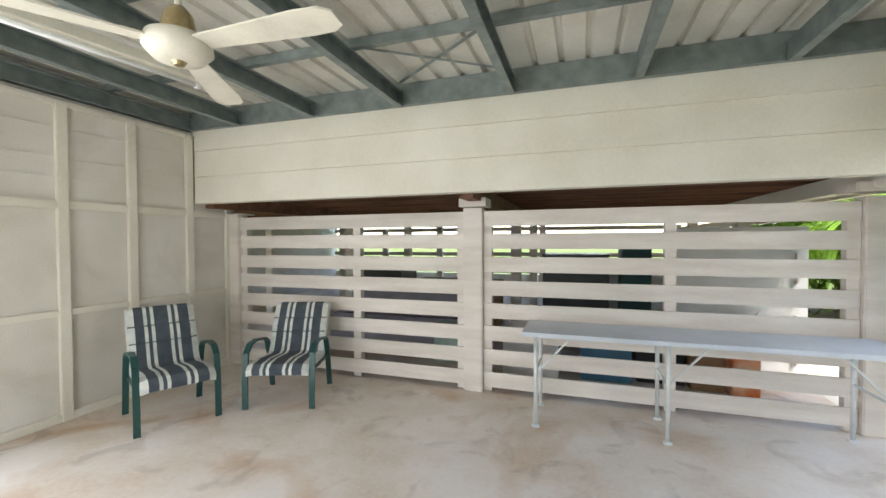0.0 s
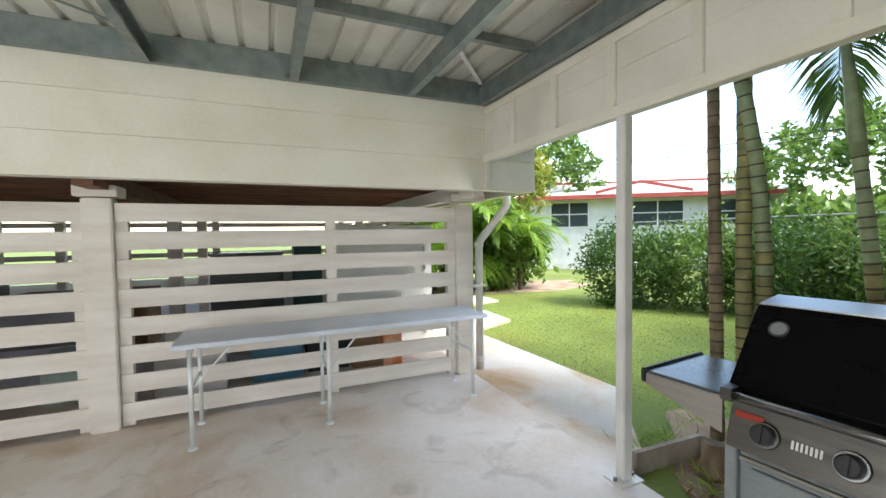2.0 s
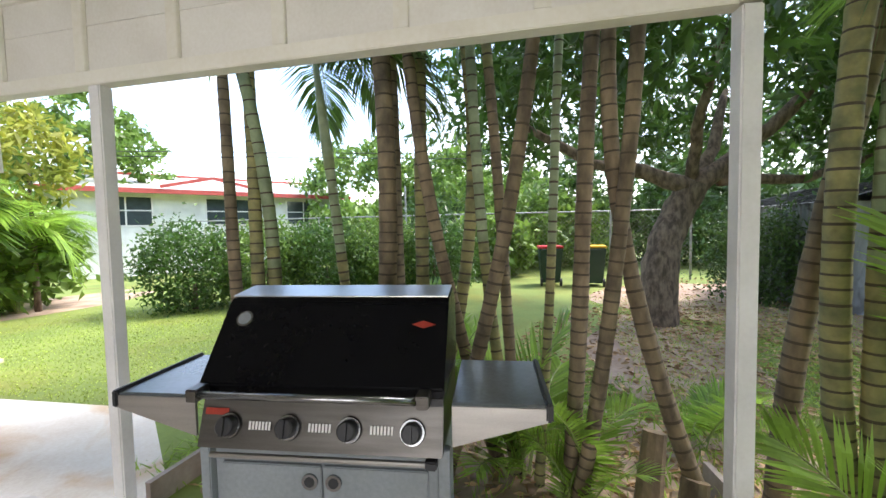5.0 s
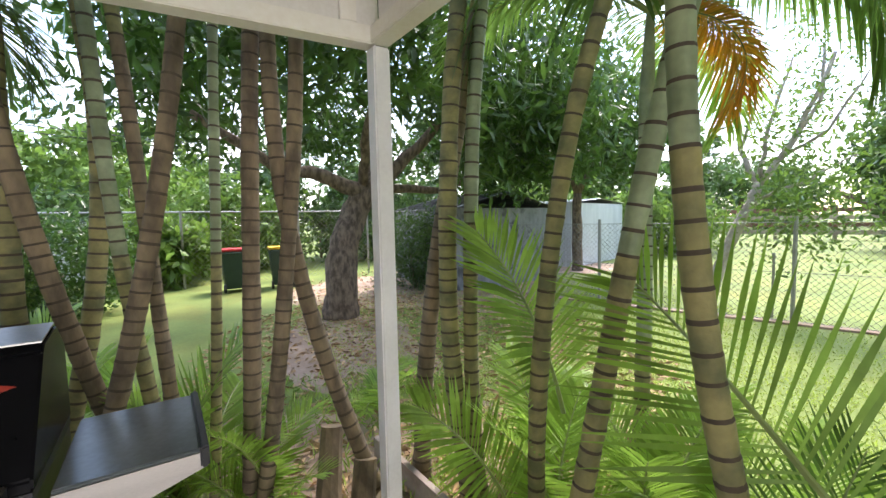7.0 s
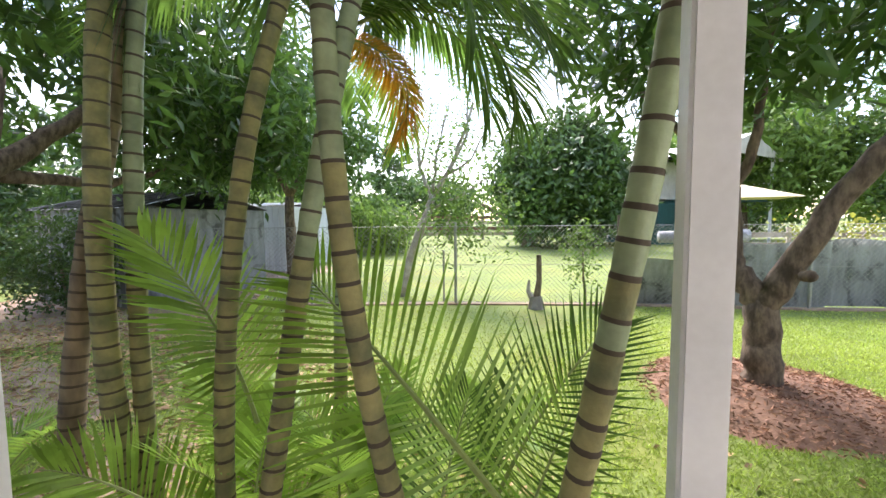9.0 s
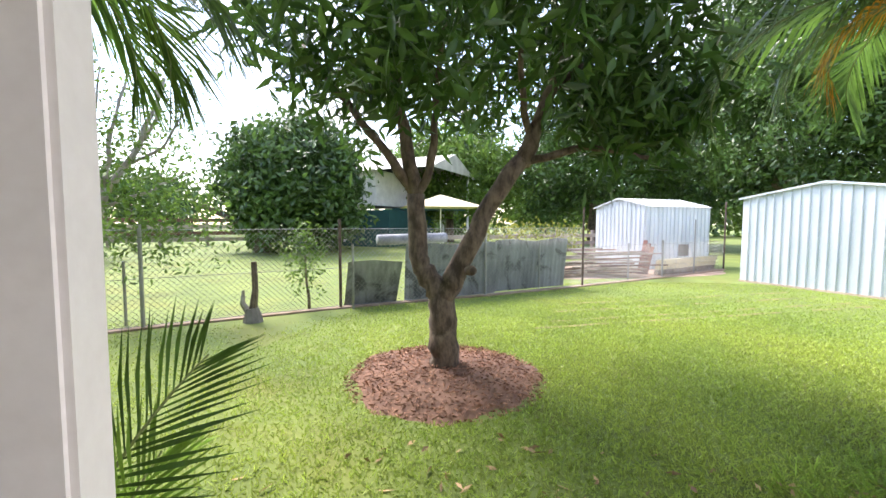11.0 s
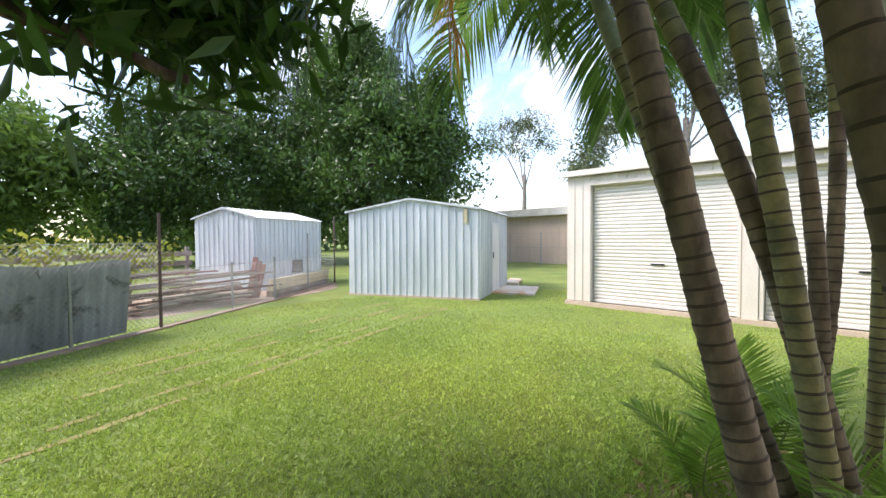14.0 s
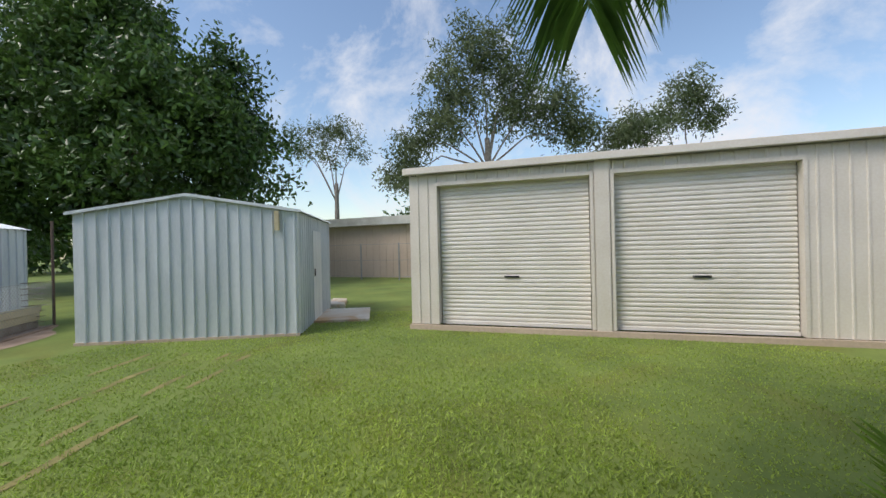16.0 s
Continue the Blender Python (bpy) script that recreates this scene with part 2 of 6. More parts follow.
def stains(m, col, scale, lo, hi, amount):
    """Irregular stains over a surface: a warped noise between two thresholds."""
    n, l = m.node_tree.nodes, m.node_tree.links
    b = n["Principled BSDF"]
    src = b.inputs["Base Color"].links[0].from_socket
    tc, nz, rp, mx = n.new("ShaderNodeTexCoord"), n.new("ShaderNodeTexNoise"), n.new("ShaderNodeMapRange"), n.new("ShaderNodeMixRGB")
    nz.inputs["Scale"].default_value, nz.inputs["Detail"].default_value, nz.inputs["Distortion"].default_value = scale, 8, 1.2
    rp.inputs["From Min"].default_value, rp.inputs["From Max"].default_value, rp.inputs["To Max"].default_value = lo, hi, amount
    mx.blend_type = "MULTIPLY"
    mx.inputs["Color2"].default_value = (*col, 1)
    l.new(tc.outputs["Object"], nz.inputs["Vector"])
    l.new(nz.outputs["Fac"], rp.inputs["Value"])
    l.new(rp.outputs["Result"], mx.inputs["Fac"])
    l.new(src, mx.inputs["Color1"])
    l.new(mx.outputs["Color"], b.inputs["Base Color"])

stains(CONCRETE, (0.72, 0.52, 0.34), 0.75, 0.52, 0.68, 0.75)
stains(CONCRETE, (0.62, 0.60, 0.58), 2.6, 0.56, 0.66, 0.5)
stains(PATH_C, (0.80, 0.55, 0.30), 0.9, 0.52, 0.66, 0.8)
stains(ZINC_OLD, (0.35, 0.34, 0.33), 2.2, 0.52, 0.64, 0.85)
stains(PANEL, (0.82, 0.80, 0.76), 1.4, 0.5, 0.7, 0.6)
stains(LAWN, (1.0, 0.72, 0.55), 0.6, 0.5, 0.7, 0.6)

# ---- building helpers ----
class Mesh:
    def __init__(self):
        self.v, self.f, self.m = [], [], []

    def face(self, pts, mi=0):
        i = len(self.v)
        self.v.extend(tuple(p) for p in pts)
        self.f.append(tuple(range(i, i + len(pts))))
        self.m.append(mi)

    def box(self, x0, y0, z0, x1, y1, z1, m=None, mi=0):
        c = [Vector((x, y, z)) for z in (z0, z1) for x, y in ((x0, y0), (x1, y0), (x1, y1), (x0, y1))]
        if m is not None:
            c = [m @ p for p in c]
        i = len(self.v)
        self.v.extend(tuple(p) for p in c)
        for q in ((3, 2, 1, 0), (4, 5, 6, 7), (0, 1, 5, 4), (1, 2, 6, 5), (2, 3, 7, 6), (3, 0, 4, 7)):
            self.f.append(tuple(i + k for k in q))
            self.m.append(mi)
        return self

    def beam(self, a, b, w, h, mi=0):
        """A bar of section w x h from a to b."""
        a, b = Vector(a), Vector(b)
        d = b - a
        q = d.to_track_quat("X", "Z").to_matrix().to_4x4()
        return self.box(0, -w / 2, -h / 2, d.length, w / 2, h / 2, Matrix.Translation(a) @ q, mi)

    def tube(self, pts, radii, n=8, mi=0, caps=True, mis=None):
        pts = [Vector(p) for p in pts]
        base = len(self.v)
        for k, p in enumerate(pts):
            d = (pts[min(k + 1, len(pts) - 1)] - pts[max(k - 1, 0)]).normalized()
            s = d.cross(Vector((0.13, 0.98, 0.1))).normalized() if abs(d.y) < 0.9 else d.cross(Vector((1, 0, 0))).normalized()
            u = d.cross(s)
            for j in range(n):
                a = 2 * math.pi * j / n
                self.v.append(tuple(p + (s * math.cos(a) + u * math.sin(a)) * radii[k]))
        for k in range(len(pts) - 1):
            for j in range(n):
                o, o2 = base + k * n, base + (k + 1) * n
                self.f.append((o + j, o + (j + 1) % n, o2 + (j + 1) % n, o2 + j))
                self.m.append(mis[k] if mis else mi)
        if caps:
            self.f.append(tuple(base + j for j in reversed(range(n))))
            self.f.append(tuple(base + (len(pts) - 1) * n + j for j in range(n)))
            self.m.extend((mis[0] if mis else mi, mis[-1] if mis else mi))
        return self

    def prism(self, poly, z0, z1, mi=0):
        n, i = len(poly), len(self.v)
        self.v.extend((x, y, z0) for x, y in poly)
        self.v.extend((x, y, z1) for x, y in poly)
        self.f.append(tuple(i + k for k in reversed(range(n))))
        self.f.append(tuple(i + n + k for k in range(n)))
        self.m.extend((mi, mi))
        for k in range(n):
            self.f.append((i + k, i + (k + 1) % n, i + n + (k + 1) % n, i + n + k))
            self.m.append(mi)
        return self

    def data(self, name, mats, smooth=False, bevel=0.0):
        me = bpy.data.meshes.new(name)
        me.from_pydata(self.v, [], self.f)
        for q in mats if isinstance(mats, (list, tuple)) else [mats]:
            me.materials.append(q)
        me.polygons.foreach_set("material_index", self.m)
        if smooth:
            me.polygons.foreach_set("use_smooth", [True] * len(self.f))
        if bevel:
            bm = bmesh.new()
            bm.from_mesh(me)
            bmesh.ops.bevel(bm, geom=bm.edges[:], offset=bevel, segments=2, affect="EDGES", clamp_overlap=True)
            bm.to_mesh(me)
            bm.free()
        me.update()
        return me


def part(name, mb, mats, parent=None, label="", smooth=False, bevel=0.0):
    ob = new(name, mb.data(name, mats, smooth, bevel))
    ob.parent = parent
    return tagged(ob, label)


def thing(name, label, category, m=None, group="", kind=""):
    ob = new(name)
    ob.empty_display_size = 0.1
    if m is not None:
        ob.matrix_world = m
    return tagged(ob, label, category, group, kind)


def structure(name, mb, mats, label="", smooth=False, bevel=0.0):
    return tagged(part(name, mb, mats, None, label, smooth, bevel), kind="structure")


def solid(name, mb, mats, label, category, group="", smooth=False, bevel=0.0, kind=""):
    return tagged(part(name, mb, mats, None, label, smooth, bevel), label, category, group, kind)


def leaves(name, P, D, L, W, material, fold=0.25, parent=None):
    """Many pointed leaves, four corners each, at places P along directions D."""
    n = len(P)
    D = D / np.linalg.norm(D, axis=1, keepdims=True)
    R = np.random.normal(size=(n, 3))
    S = np.cross(D, R)
    S /= np.linalg.norm(S, axis=1, keepdims=True) + 1e-9
    N = np.cross(S, D)
    L, W = np.broadcast_to(L, (n,))[:, None], np.broadcast_to(W, (n,))[:, None]
    V = np.empty((n, 4, 3))
    V[:, 0] = P
    V[:, 1] = P + D * L * 0.45 + S * W * 0.5 + N * W * fold
    V[:, 2] = P + D * L
    V[:, 3] = P + D * L * 0.45 - S * W * 0.5 + N * W * fold
    me = bpy.data.meshes.new(name)
    me.vertices.add(4 * n)
    me.vertices.foreach_set("co", V.ravel())
    idx = np.arange(4 * n).reshape(n, 4)
    F = np.concatenate([idx[:, [0, 1, 2]], idx[:, [0, 2, 3]]], 1).reshape(-1)
    me.loops.add(6 * n)
    me.loops.foreach_set("vertex_index", F)
    me.polygons.add(2 * n)
    me.polygons.foreach_set("loop_start", np.arange(2 * n) * 3)
    me.materials.append(material)
    me.update(calc_edges=True)
    ob = new(name, me)
    ob.parent = parent
    return ob


# ---- ground ----
G = -0.08
mb = Mesh()
mb.face([(-400, -400, G), (400, -400, G), (400, 400, G), (-400, 400, G)])
structure("ground", mb, LAWN, "mown green lawn with yellowish worn patches")

# ---- patio structure ----
WY, FY, XL, XE = 3.53, 3.04, -4.30, 1.86
S0, S1 = Vector((1.88, -1.28)), Vector((-3.55, -1.98))
sdir = (S1 - S0).normalized()
def south(x):
    return S0.y + (x - S0.x) * sdir.y / sdir.x

mb = Mesh()
mb.prism([(XL, WY), (XL, south(XL) - 0.12), (1.95, south(1.95) - 0.12), (1.95, WY)], -0.2, 0.0)
structure("floor", mb, CONCRETE, "stained grey concrete patio slab", bevel=0.006)
mb = Mesh()
mb.prism([(-8.0, WY + 0.003), (1.95, WY + 0.003), (1.95, 11.5), (-8.0, 11.5)], -0.2, -0.006)
structure("floor_under_house", mb, CONCRETE, "shaded concrete floor under the raised house")
mb = Mesh()
mb.prism([(1.955, 1.48), (2.25, 1.58), (3.06, 2.60), (3.0, 3.6), (2.9, 5.2), (2.9, 10.5), (1.955, 10.5)], -0.2, -0.03)
structure("path", mb, PATH_C, "pale sun-bleached concrete garden path", bevel=0.006)
for k, poly in enumerate(([(2.95, 5.35), (3.88, 5.76), (3.93, 7.0), (2.95, 6.6)], [(2.95, 7.4), (4.8, 7.7), (4.75, 8.6), (2.95, 8.4)])):
    mb = Mesh()
    mb.prism(poly, -0.2, -0.035)
    solid("paving_slab", mb, PATH_C, "pale concrete paving slab set in the lawn", "paving slab", "paving slabs", bevel=0.006)

# panelled wall at the west side
mb = Mesh()
mb.box(XL - 0.06, 0.75, 0.0, XL, WY + 0.1, 2.87).box(XL - 0.06, south(XL), 2.2, XL, 0.749, 2.87)
wall_w = structure("wall_west", mb, PANEL, "cream-painted fibro sheet wall with cover battens")
ys = [WY - 0.03, 2.99, 2.387, 1.834, 1.28, 0.79]
for y in ys:
    part("batten", Mesh().box(XL + 0.002, y - 0.04, 0.0, XL + 0.042, y + 0.04, 2.64), CREAM, wall_w, bevel=0.004)
for z, w in ((0.035, 0.07), (0.90, 0.05), (1.79, 0.07), (2.62, 0.05)):
    for a, b in zip(ys, ys[1:]):
        part("rail", Mesh().box(XL + 0.002, b + 0.041, z - w / 2, XL + 0.034, a - 0.041, z + w / 2), CREAM, wall_w, bevel=0.003)
for z in (2.18, 2.02, 2.42, 1.60):
    for a, b in zip(ys, ys[1:]):
        part("sheet_lap", Mesh().box(XL + 0.001, b + 0.042, z - 0.004, XL + 0.008, a - 0.042, z + 0.004), PANEL, wall_w)

# house wall above the opening: lapped boards
mb = Mesh()
mb.box(XL, FY + 0.02, 1.90, 2.43, FY + 0.12, 4.6)
wall_h = structure("wall_house", mb, CREAM, "cream weatherboard house wall above the patio")
for z0, z1 in ((1.90, 2.188), (2.19, 2.468), (2.47, 2.70)):
    q = Mesh()
    q.v = [(XL + 0.05, FY - 0.006, z0), (2.43, FY - 0.006, z0), (2.43, FY + 0.010, z1), (XL + 0.05, FY + 0.010, z1), (XL + 0.05, FY + 0.019, z0), (2.43, FY + 0.019, z0), (2.43, FY + 0.019, z1), (XL + 0.05, FY + 0.019, z1)]
    q.f = [(0, 1, 2, 3), (0, 4, 5, 1), (1, 5, 6, 2), (3, 2, 6, 7), (0, 3, 7, 4)]
    q.m = [0] * 5
    part("weatherboard", q, CREAM, wall_h)
part("corner_stop", Mesh().box(1.86, FY - 0.03, 1.90, 1.90, FY - 0.008, 2.66), CREAM, wall_h)
mb = Mesh()
mb.box(2.36, FY + 0.121, 1.90, 2.43, 11.5, 4.6)
structure("wall_house_east", mb, CREAM)
mb = Mesh()
mb.box(-8, FY + 0.121, 2.14, 2.355, 11.5, 2.18)
structure("ceiling_under_house", mb, JOIST, "dark timber floorboards of the raised house")
mb = Mesh()
mb.box(-8, 11.5, -0.2, 2.3, 11.6, 0.5).box(-8.1, FY + 0.13, -0.2, -8.0, 11.6, 2.14).box(-8.0, FY + 0.13, 1.9, XL - 0.07, FY + 0.2, 2.14)
structure("wall_under_house", mb, PANEL)
bearers = thing("floor_frame", "dark red-brown hardwood joists and bearers under the house", "floor frame", kind="structure")
y = FY + 0.22
while y < 11.3:
    part("joist", Mesh().box(-7.9, y - 0.025, 2.0, 2.33, y + 0.025, 2.139), JOIST, bearers)
    y += 0.42
for x in (-4.2, -1.2, 1.86):
    part("bearer", Mesh().box(x - 0.06, FY + 0.14, 1.86, x + 0.06, 11.3, 1.999), JOIST if x < 1 else PANEL, bearers)

# slatted screen under the house
screen = thing("slat_screen", "white painted horizontal timber slat screen under the house", "slat screen", kind="structure")
for x in (-4.22, -1.23, 1.87):
    part("post", Mesh().box(x - 0.095, WY - 0.03, 0.0, x + 0.095, WY + 0.13, 1.80), SLAT, screen, bevel=0.008)
for x0, x1, hz in ((-4.13, -1.33, 0.0), (-1.13, 1.77, 0.0)):
    for k in range(8):
        z = 0.045 + k * 0.2255 + random.uniform(-0.006, 0.006)
        s = Mesh().box(x0, WY + 0.012, z, x1, WY + 0.036, z + 0.146)
        part("slat", s, SLAT, screen, bevel=0.003)
    for xx in (x0 + 0.03, (x0 + x1) / 2 + 0.18, x1 - 0.03):
        part("upright", Mesh().box(xx - 0.045, WY + 0.038, 0.0, xx + 0.045, WY + 0.11, 1.762), SLAT, screen)
part("post_cap", Mesh().box(-1.365, WY - 0.05, 1.81, -1.095, WY + 0.2, 1.897), SLAT, screen, bevel=0.006)
part("post_cap", Mesh().box(1.70, WY - 0.06, 1.83, 2.1, WY + 0.2, 1.905), SLAT, screen, bevel=0.006)
part("ant_cap", Mesh().box(-4.36, WY - 0.06, 1.80, -4.05, WY + 0.16, 1.815), SLAT, screen)

# patio roof
def csection(a, b, w, h, lip=0.014, t=0.005):
    """A folded steel channel from a to b, open on one side."""
    a, b = Vector(a), Vector(b)
    d = b - a
    m = Matrix.Translation(a) @ d.to_track_quat("X", "Z").to_matrix().to_4x4()
    q = Mesh()
    L = d.length
    q.box(0, -w / 2, 0, L, -w / 2 + t, h, m).box(0, -w / 2 + t, 0, L, w / 2, t, m).box(0, -w / 2 + t, h - t, L, w / 2, h, m)
    q.box(0, w / 2 - t, t, L, w / 2, lip, m).box(0, w / 2 - t, h - lip, L, w / 2, h - t, m)
    return q

frame_r = thing("roof_frame", "dark galvanised steel rafters and purlins of the patio roof", "roof frame", kind="structure")
RZ = 2.665
for x in (-4.22, -3.56, -2.67, -1.76, -0.77, 0.17, 1.10):
    part("rafter", csection((x, FY - 0.06, RZ), (x, south(x) + 0.08, RZ), 0.06, 0.14), STEEL, frame_r)
    part("bolt", Mesh().tube([(x - 0.06, FY - 0.075, RZ + 0.05), (x - 0.06, FY - 0.055, RZ + 0.05)], [0.014, 0.014], 6), STEEL, frame_r)
part("ledger", csection((XL + 0.05, FY - 0.03, RZ + 0.02), (XE - 0.04, FY - 0.03, RZ + 0.02), 0.05, 0.19), STEEL, frame_r)
part("edge_channel", csection((XE - 0.06, FY - 0.07, RZ), (XE - 0.06, S0.y + 0.08, RZ), 0.06, 0.16), STEEL, frame_r)
part("edge_channel", csection((XL + 0.06, FY - 0.07, RZ), (XL + 0.06, south(XL) + 0.08, RZ), 0.05, 0.16), STEEL, frame_r)
for y in (2.15, 1.24, 0.33, -0.58, -1.2):
    x0 = XL + 0.1
    part("purlin", csection((x0, y, RZ + 0.145), (XE - 0.1, y, RZ + 0.145), 0.05, 0.06), STEEL, frame_r)
part("brace", Mesh().beam((XE - 0.1, FY - 0.12, RZ + 0.17), (1.13, 2.2, RZ + 0.17), 0.035, 0.006), WHITE, frame_r)
part("brace", Mesh().beam((-0.8, 2.9, RZ + 0.18), (-1.72, 2.2, RZ + 0.18), 0.03, 0.004), STEEL, frame_r)
part("brace", Mesh().beam((-1.72, 2.9, RZ + 0.185), (-0.8, 2.2, RZ + 0.185), 0.03, 0.004), STEEL, frame_r)
mb = Mesh()
prof = []
x = XL - 0.05
while x < XE + 0.15:
    prof += [(x, 0.0), (x + 0.145, 0.0), (x + 0.16, 0.028), (x + 0.185, 0.028)]
    x += 0.2
zb = RZ + 0.21
n = len(prof)
mb.v = [(px, FY + 0.04, zb + pz) for px, pz in prof] + [(px, south(px) - 0.1, zb + pz) for px, pz in prof]
mb.v += [(px, FY + 0.04, zb + pz + 0.004) for px, pz in prof] + [(px, south(px) - 0.1, zb + pz + 0.004) for px, pz in prof]
for k in range(n - 1):
    mb.f += [(k, k + 1, n + k + 1, n + k), (2 * n + k, 3 * n + k, 3 * n + k + 1, 2 * n + k + 1)]
    mb.m += [0, 0]
structure("ceiling", mb, SHEET, "ribbed pale metal roof sheeting seen from below")

# posts and boarded edge beams of the patio
def patio_post(x, y, ang=0.0, top=2.16):
    p = thing("patio_post", "white painted square steel patio post on a base plate", "post", pose(x, y, 0, 0, 0, ang), "patio posts")
    part("shaft", Mesh().box(-0.034, -0.034, 0.008, 0.034, 0.034, top), WHITE, p, bevel=0.006)
    part("base_plate", Mesh().box(-0.09, -0.07, 0.0, 0.09, 0.07, 0.008), WHITE, p, bevel=0.002)
    for sx in (-0.07, 0.07):
        part("bolt", Mesh().tube([(sx, 0, 0.008), (sx, 0, 0.028)], [0.012, 0.011], 6), STEEL, p)

SANG = math.degrees(math.atan2(-sdir.y, -sdir.x))
patio_post(XE + 0.02, 1.42)
patio_post(S0.x, S0.y, SANG)
for x in (0.11, -2.19, S1.x):
    patio_post(x, south(x), SANG)

def edge_beam(name, a, b, label):
    """A boarded beam with battens between two plan points; it stands over the posts."""
    a, b = Vector(a), Vector(b)
    L = (b - a).length
    m = Matrix.Translation((a.x, a.y, 0)) @ Matrix.Rotation(math.atan2(b.y - a.y, b.x - a.x), 4, "Z")
    w = thing(name, label, "", m, kind="structure")
    part("board", Mesh().box(0, -0.012, 2.20, L, 0.012, 2.68), PANEL, w)
    part("bottom_rail", Mesh().box(-0.03, -0.035, 2.16, L + 0.03, 0.04, 2.225), CREAM, w, bevel=0.004)
    part("top_rail", Mesh().box(0, 0.013, 2.60, L, 0.034, 2.66), CREAM, w)
    part("sheet_lap", Mesh().box(0, 0.013, 2.44, L, 0.018, 2.45), PANEL, w)
    part("outer_rail", Mesh().box(0, -0.034, 2.62, L, -0.013, 2.90), WHITE, w)
    s = 0.12
    while s < L - 0.05:
        part("batten", Mesh().box(s - 0.03, 0.013, 2.226, s + 0.03, 0.036, 2.599), CREAM, w, bevel=0.003)
        s += 0.53
edge_beam("beam_east", (S0.x, S0.y), (XE + 0.02, FY - 0.02), "cream boarded edge beam with vertical battens")
edge_beam("beam_south", (S1.x, S1.y), (S0.x - 0.05, S0.y), "cream boarded edge beam over the garden side")
edge_beam("beam_west", (XL, south(XL)), (S1.x - 0.06, S1.y), "cream boarded edge beam end")

# ---- things on the patio ----
def ceiling_fan(x, y, z):
    f = thing("ceiling_fan", "cream three-blade ceiling fan on a short rod", "fan", pose(x, y, z, 0, 0, 2))
    part("rod", Mesh().tube([(0, 0, 0.10), (0, 0, RZ + 0.212 - z)], [0.014, 0.014], 10), FAN, f)
    part("motor_collar", Mesh().tube([(0, 0, 0.04), (0, 0, 0.06), (0, 0, 0.13), (0, 0, 0.16)], [0.075, 0.07, 0.055, 0.03], 18), BRASS, f, "tarnished brass-coloured collar", smooth=True)
    part("motor", Mesh().tube([(0, 0, -0.07), (0, 0, -0.06), (0, 0, -0.02), (0, 0, 0.03), (0, 0, 0.045)], [0.04, 0.10, 0.135, 0.125, 0.08], 28), FAN, f, smooth=True)
    part("hub_cap", Mesh().tube([(0, 0, -0.085), (0, 0, -0.07)], [0.02, 0.03], 14), BRASS, f)
    for a in (0, 118, 238):
        m = Matrix.Rotation(radians(a), 4, "Z") @ Matrix.Rotation(radians(-7), 4, "X")
        q = Mesh()
        poly = [(0.10, -0.045), (0.62, -0.075), (0.72, -0.07), (0.765, -0.04), (0.765, 0.04), (0.72, 0.07), (0.62, 0.075), (0.10, 0.045)]
        q.prism(poly, -0.004, 0.004)
        q.v = [tuple(m @ Vector(v)) for v in q.v]
        b = part("blade", q, FAN, f)
        part("blade_iron", Mesh().box(0.06, -0.03, 0.005, 0.2, 0.03, 0.012, m), FAN, b)
ceiling_fan(-1.87, 0.95, 2.32)

tube_light = thing("fluorescent_light", "cream twin fluorescent batten light under the roof", "light", pose(-2.88, 1.24, 2.60, 0, 0, 81))
part("casing", Mesh().box(-0.61, -0.045, 0.0, 0.61, 0.045, 0.062), FAN, tube_light, bevel=0.004)
part("tube", Mesh().tube([(-0.58, 0.0, -0.022), (0.58, 0.0, -0.022)], [0.016, 0.016], 12), TUBE, tube_light, smooth=True)
for s in (-0.595, 0.595):
    part("lamp_holder", Mesh().box(s - 0.012, -0.02, -0.045, s + 0.012, 0.02, 0.0), WHITE, tube_light)

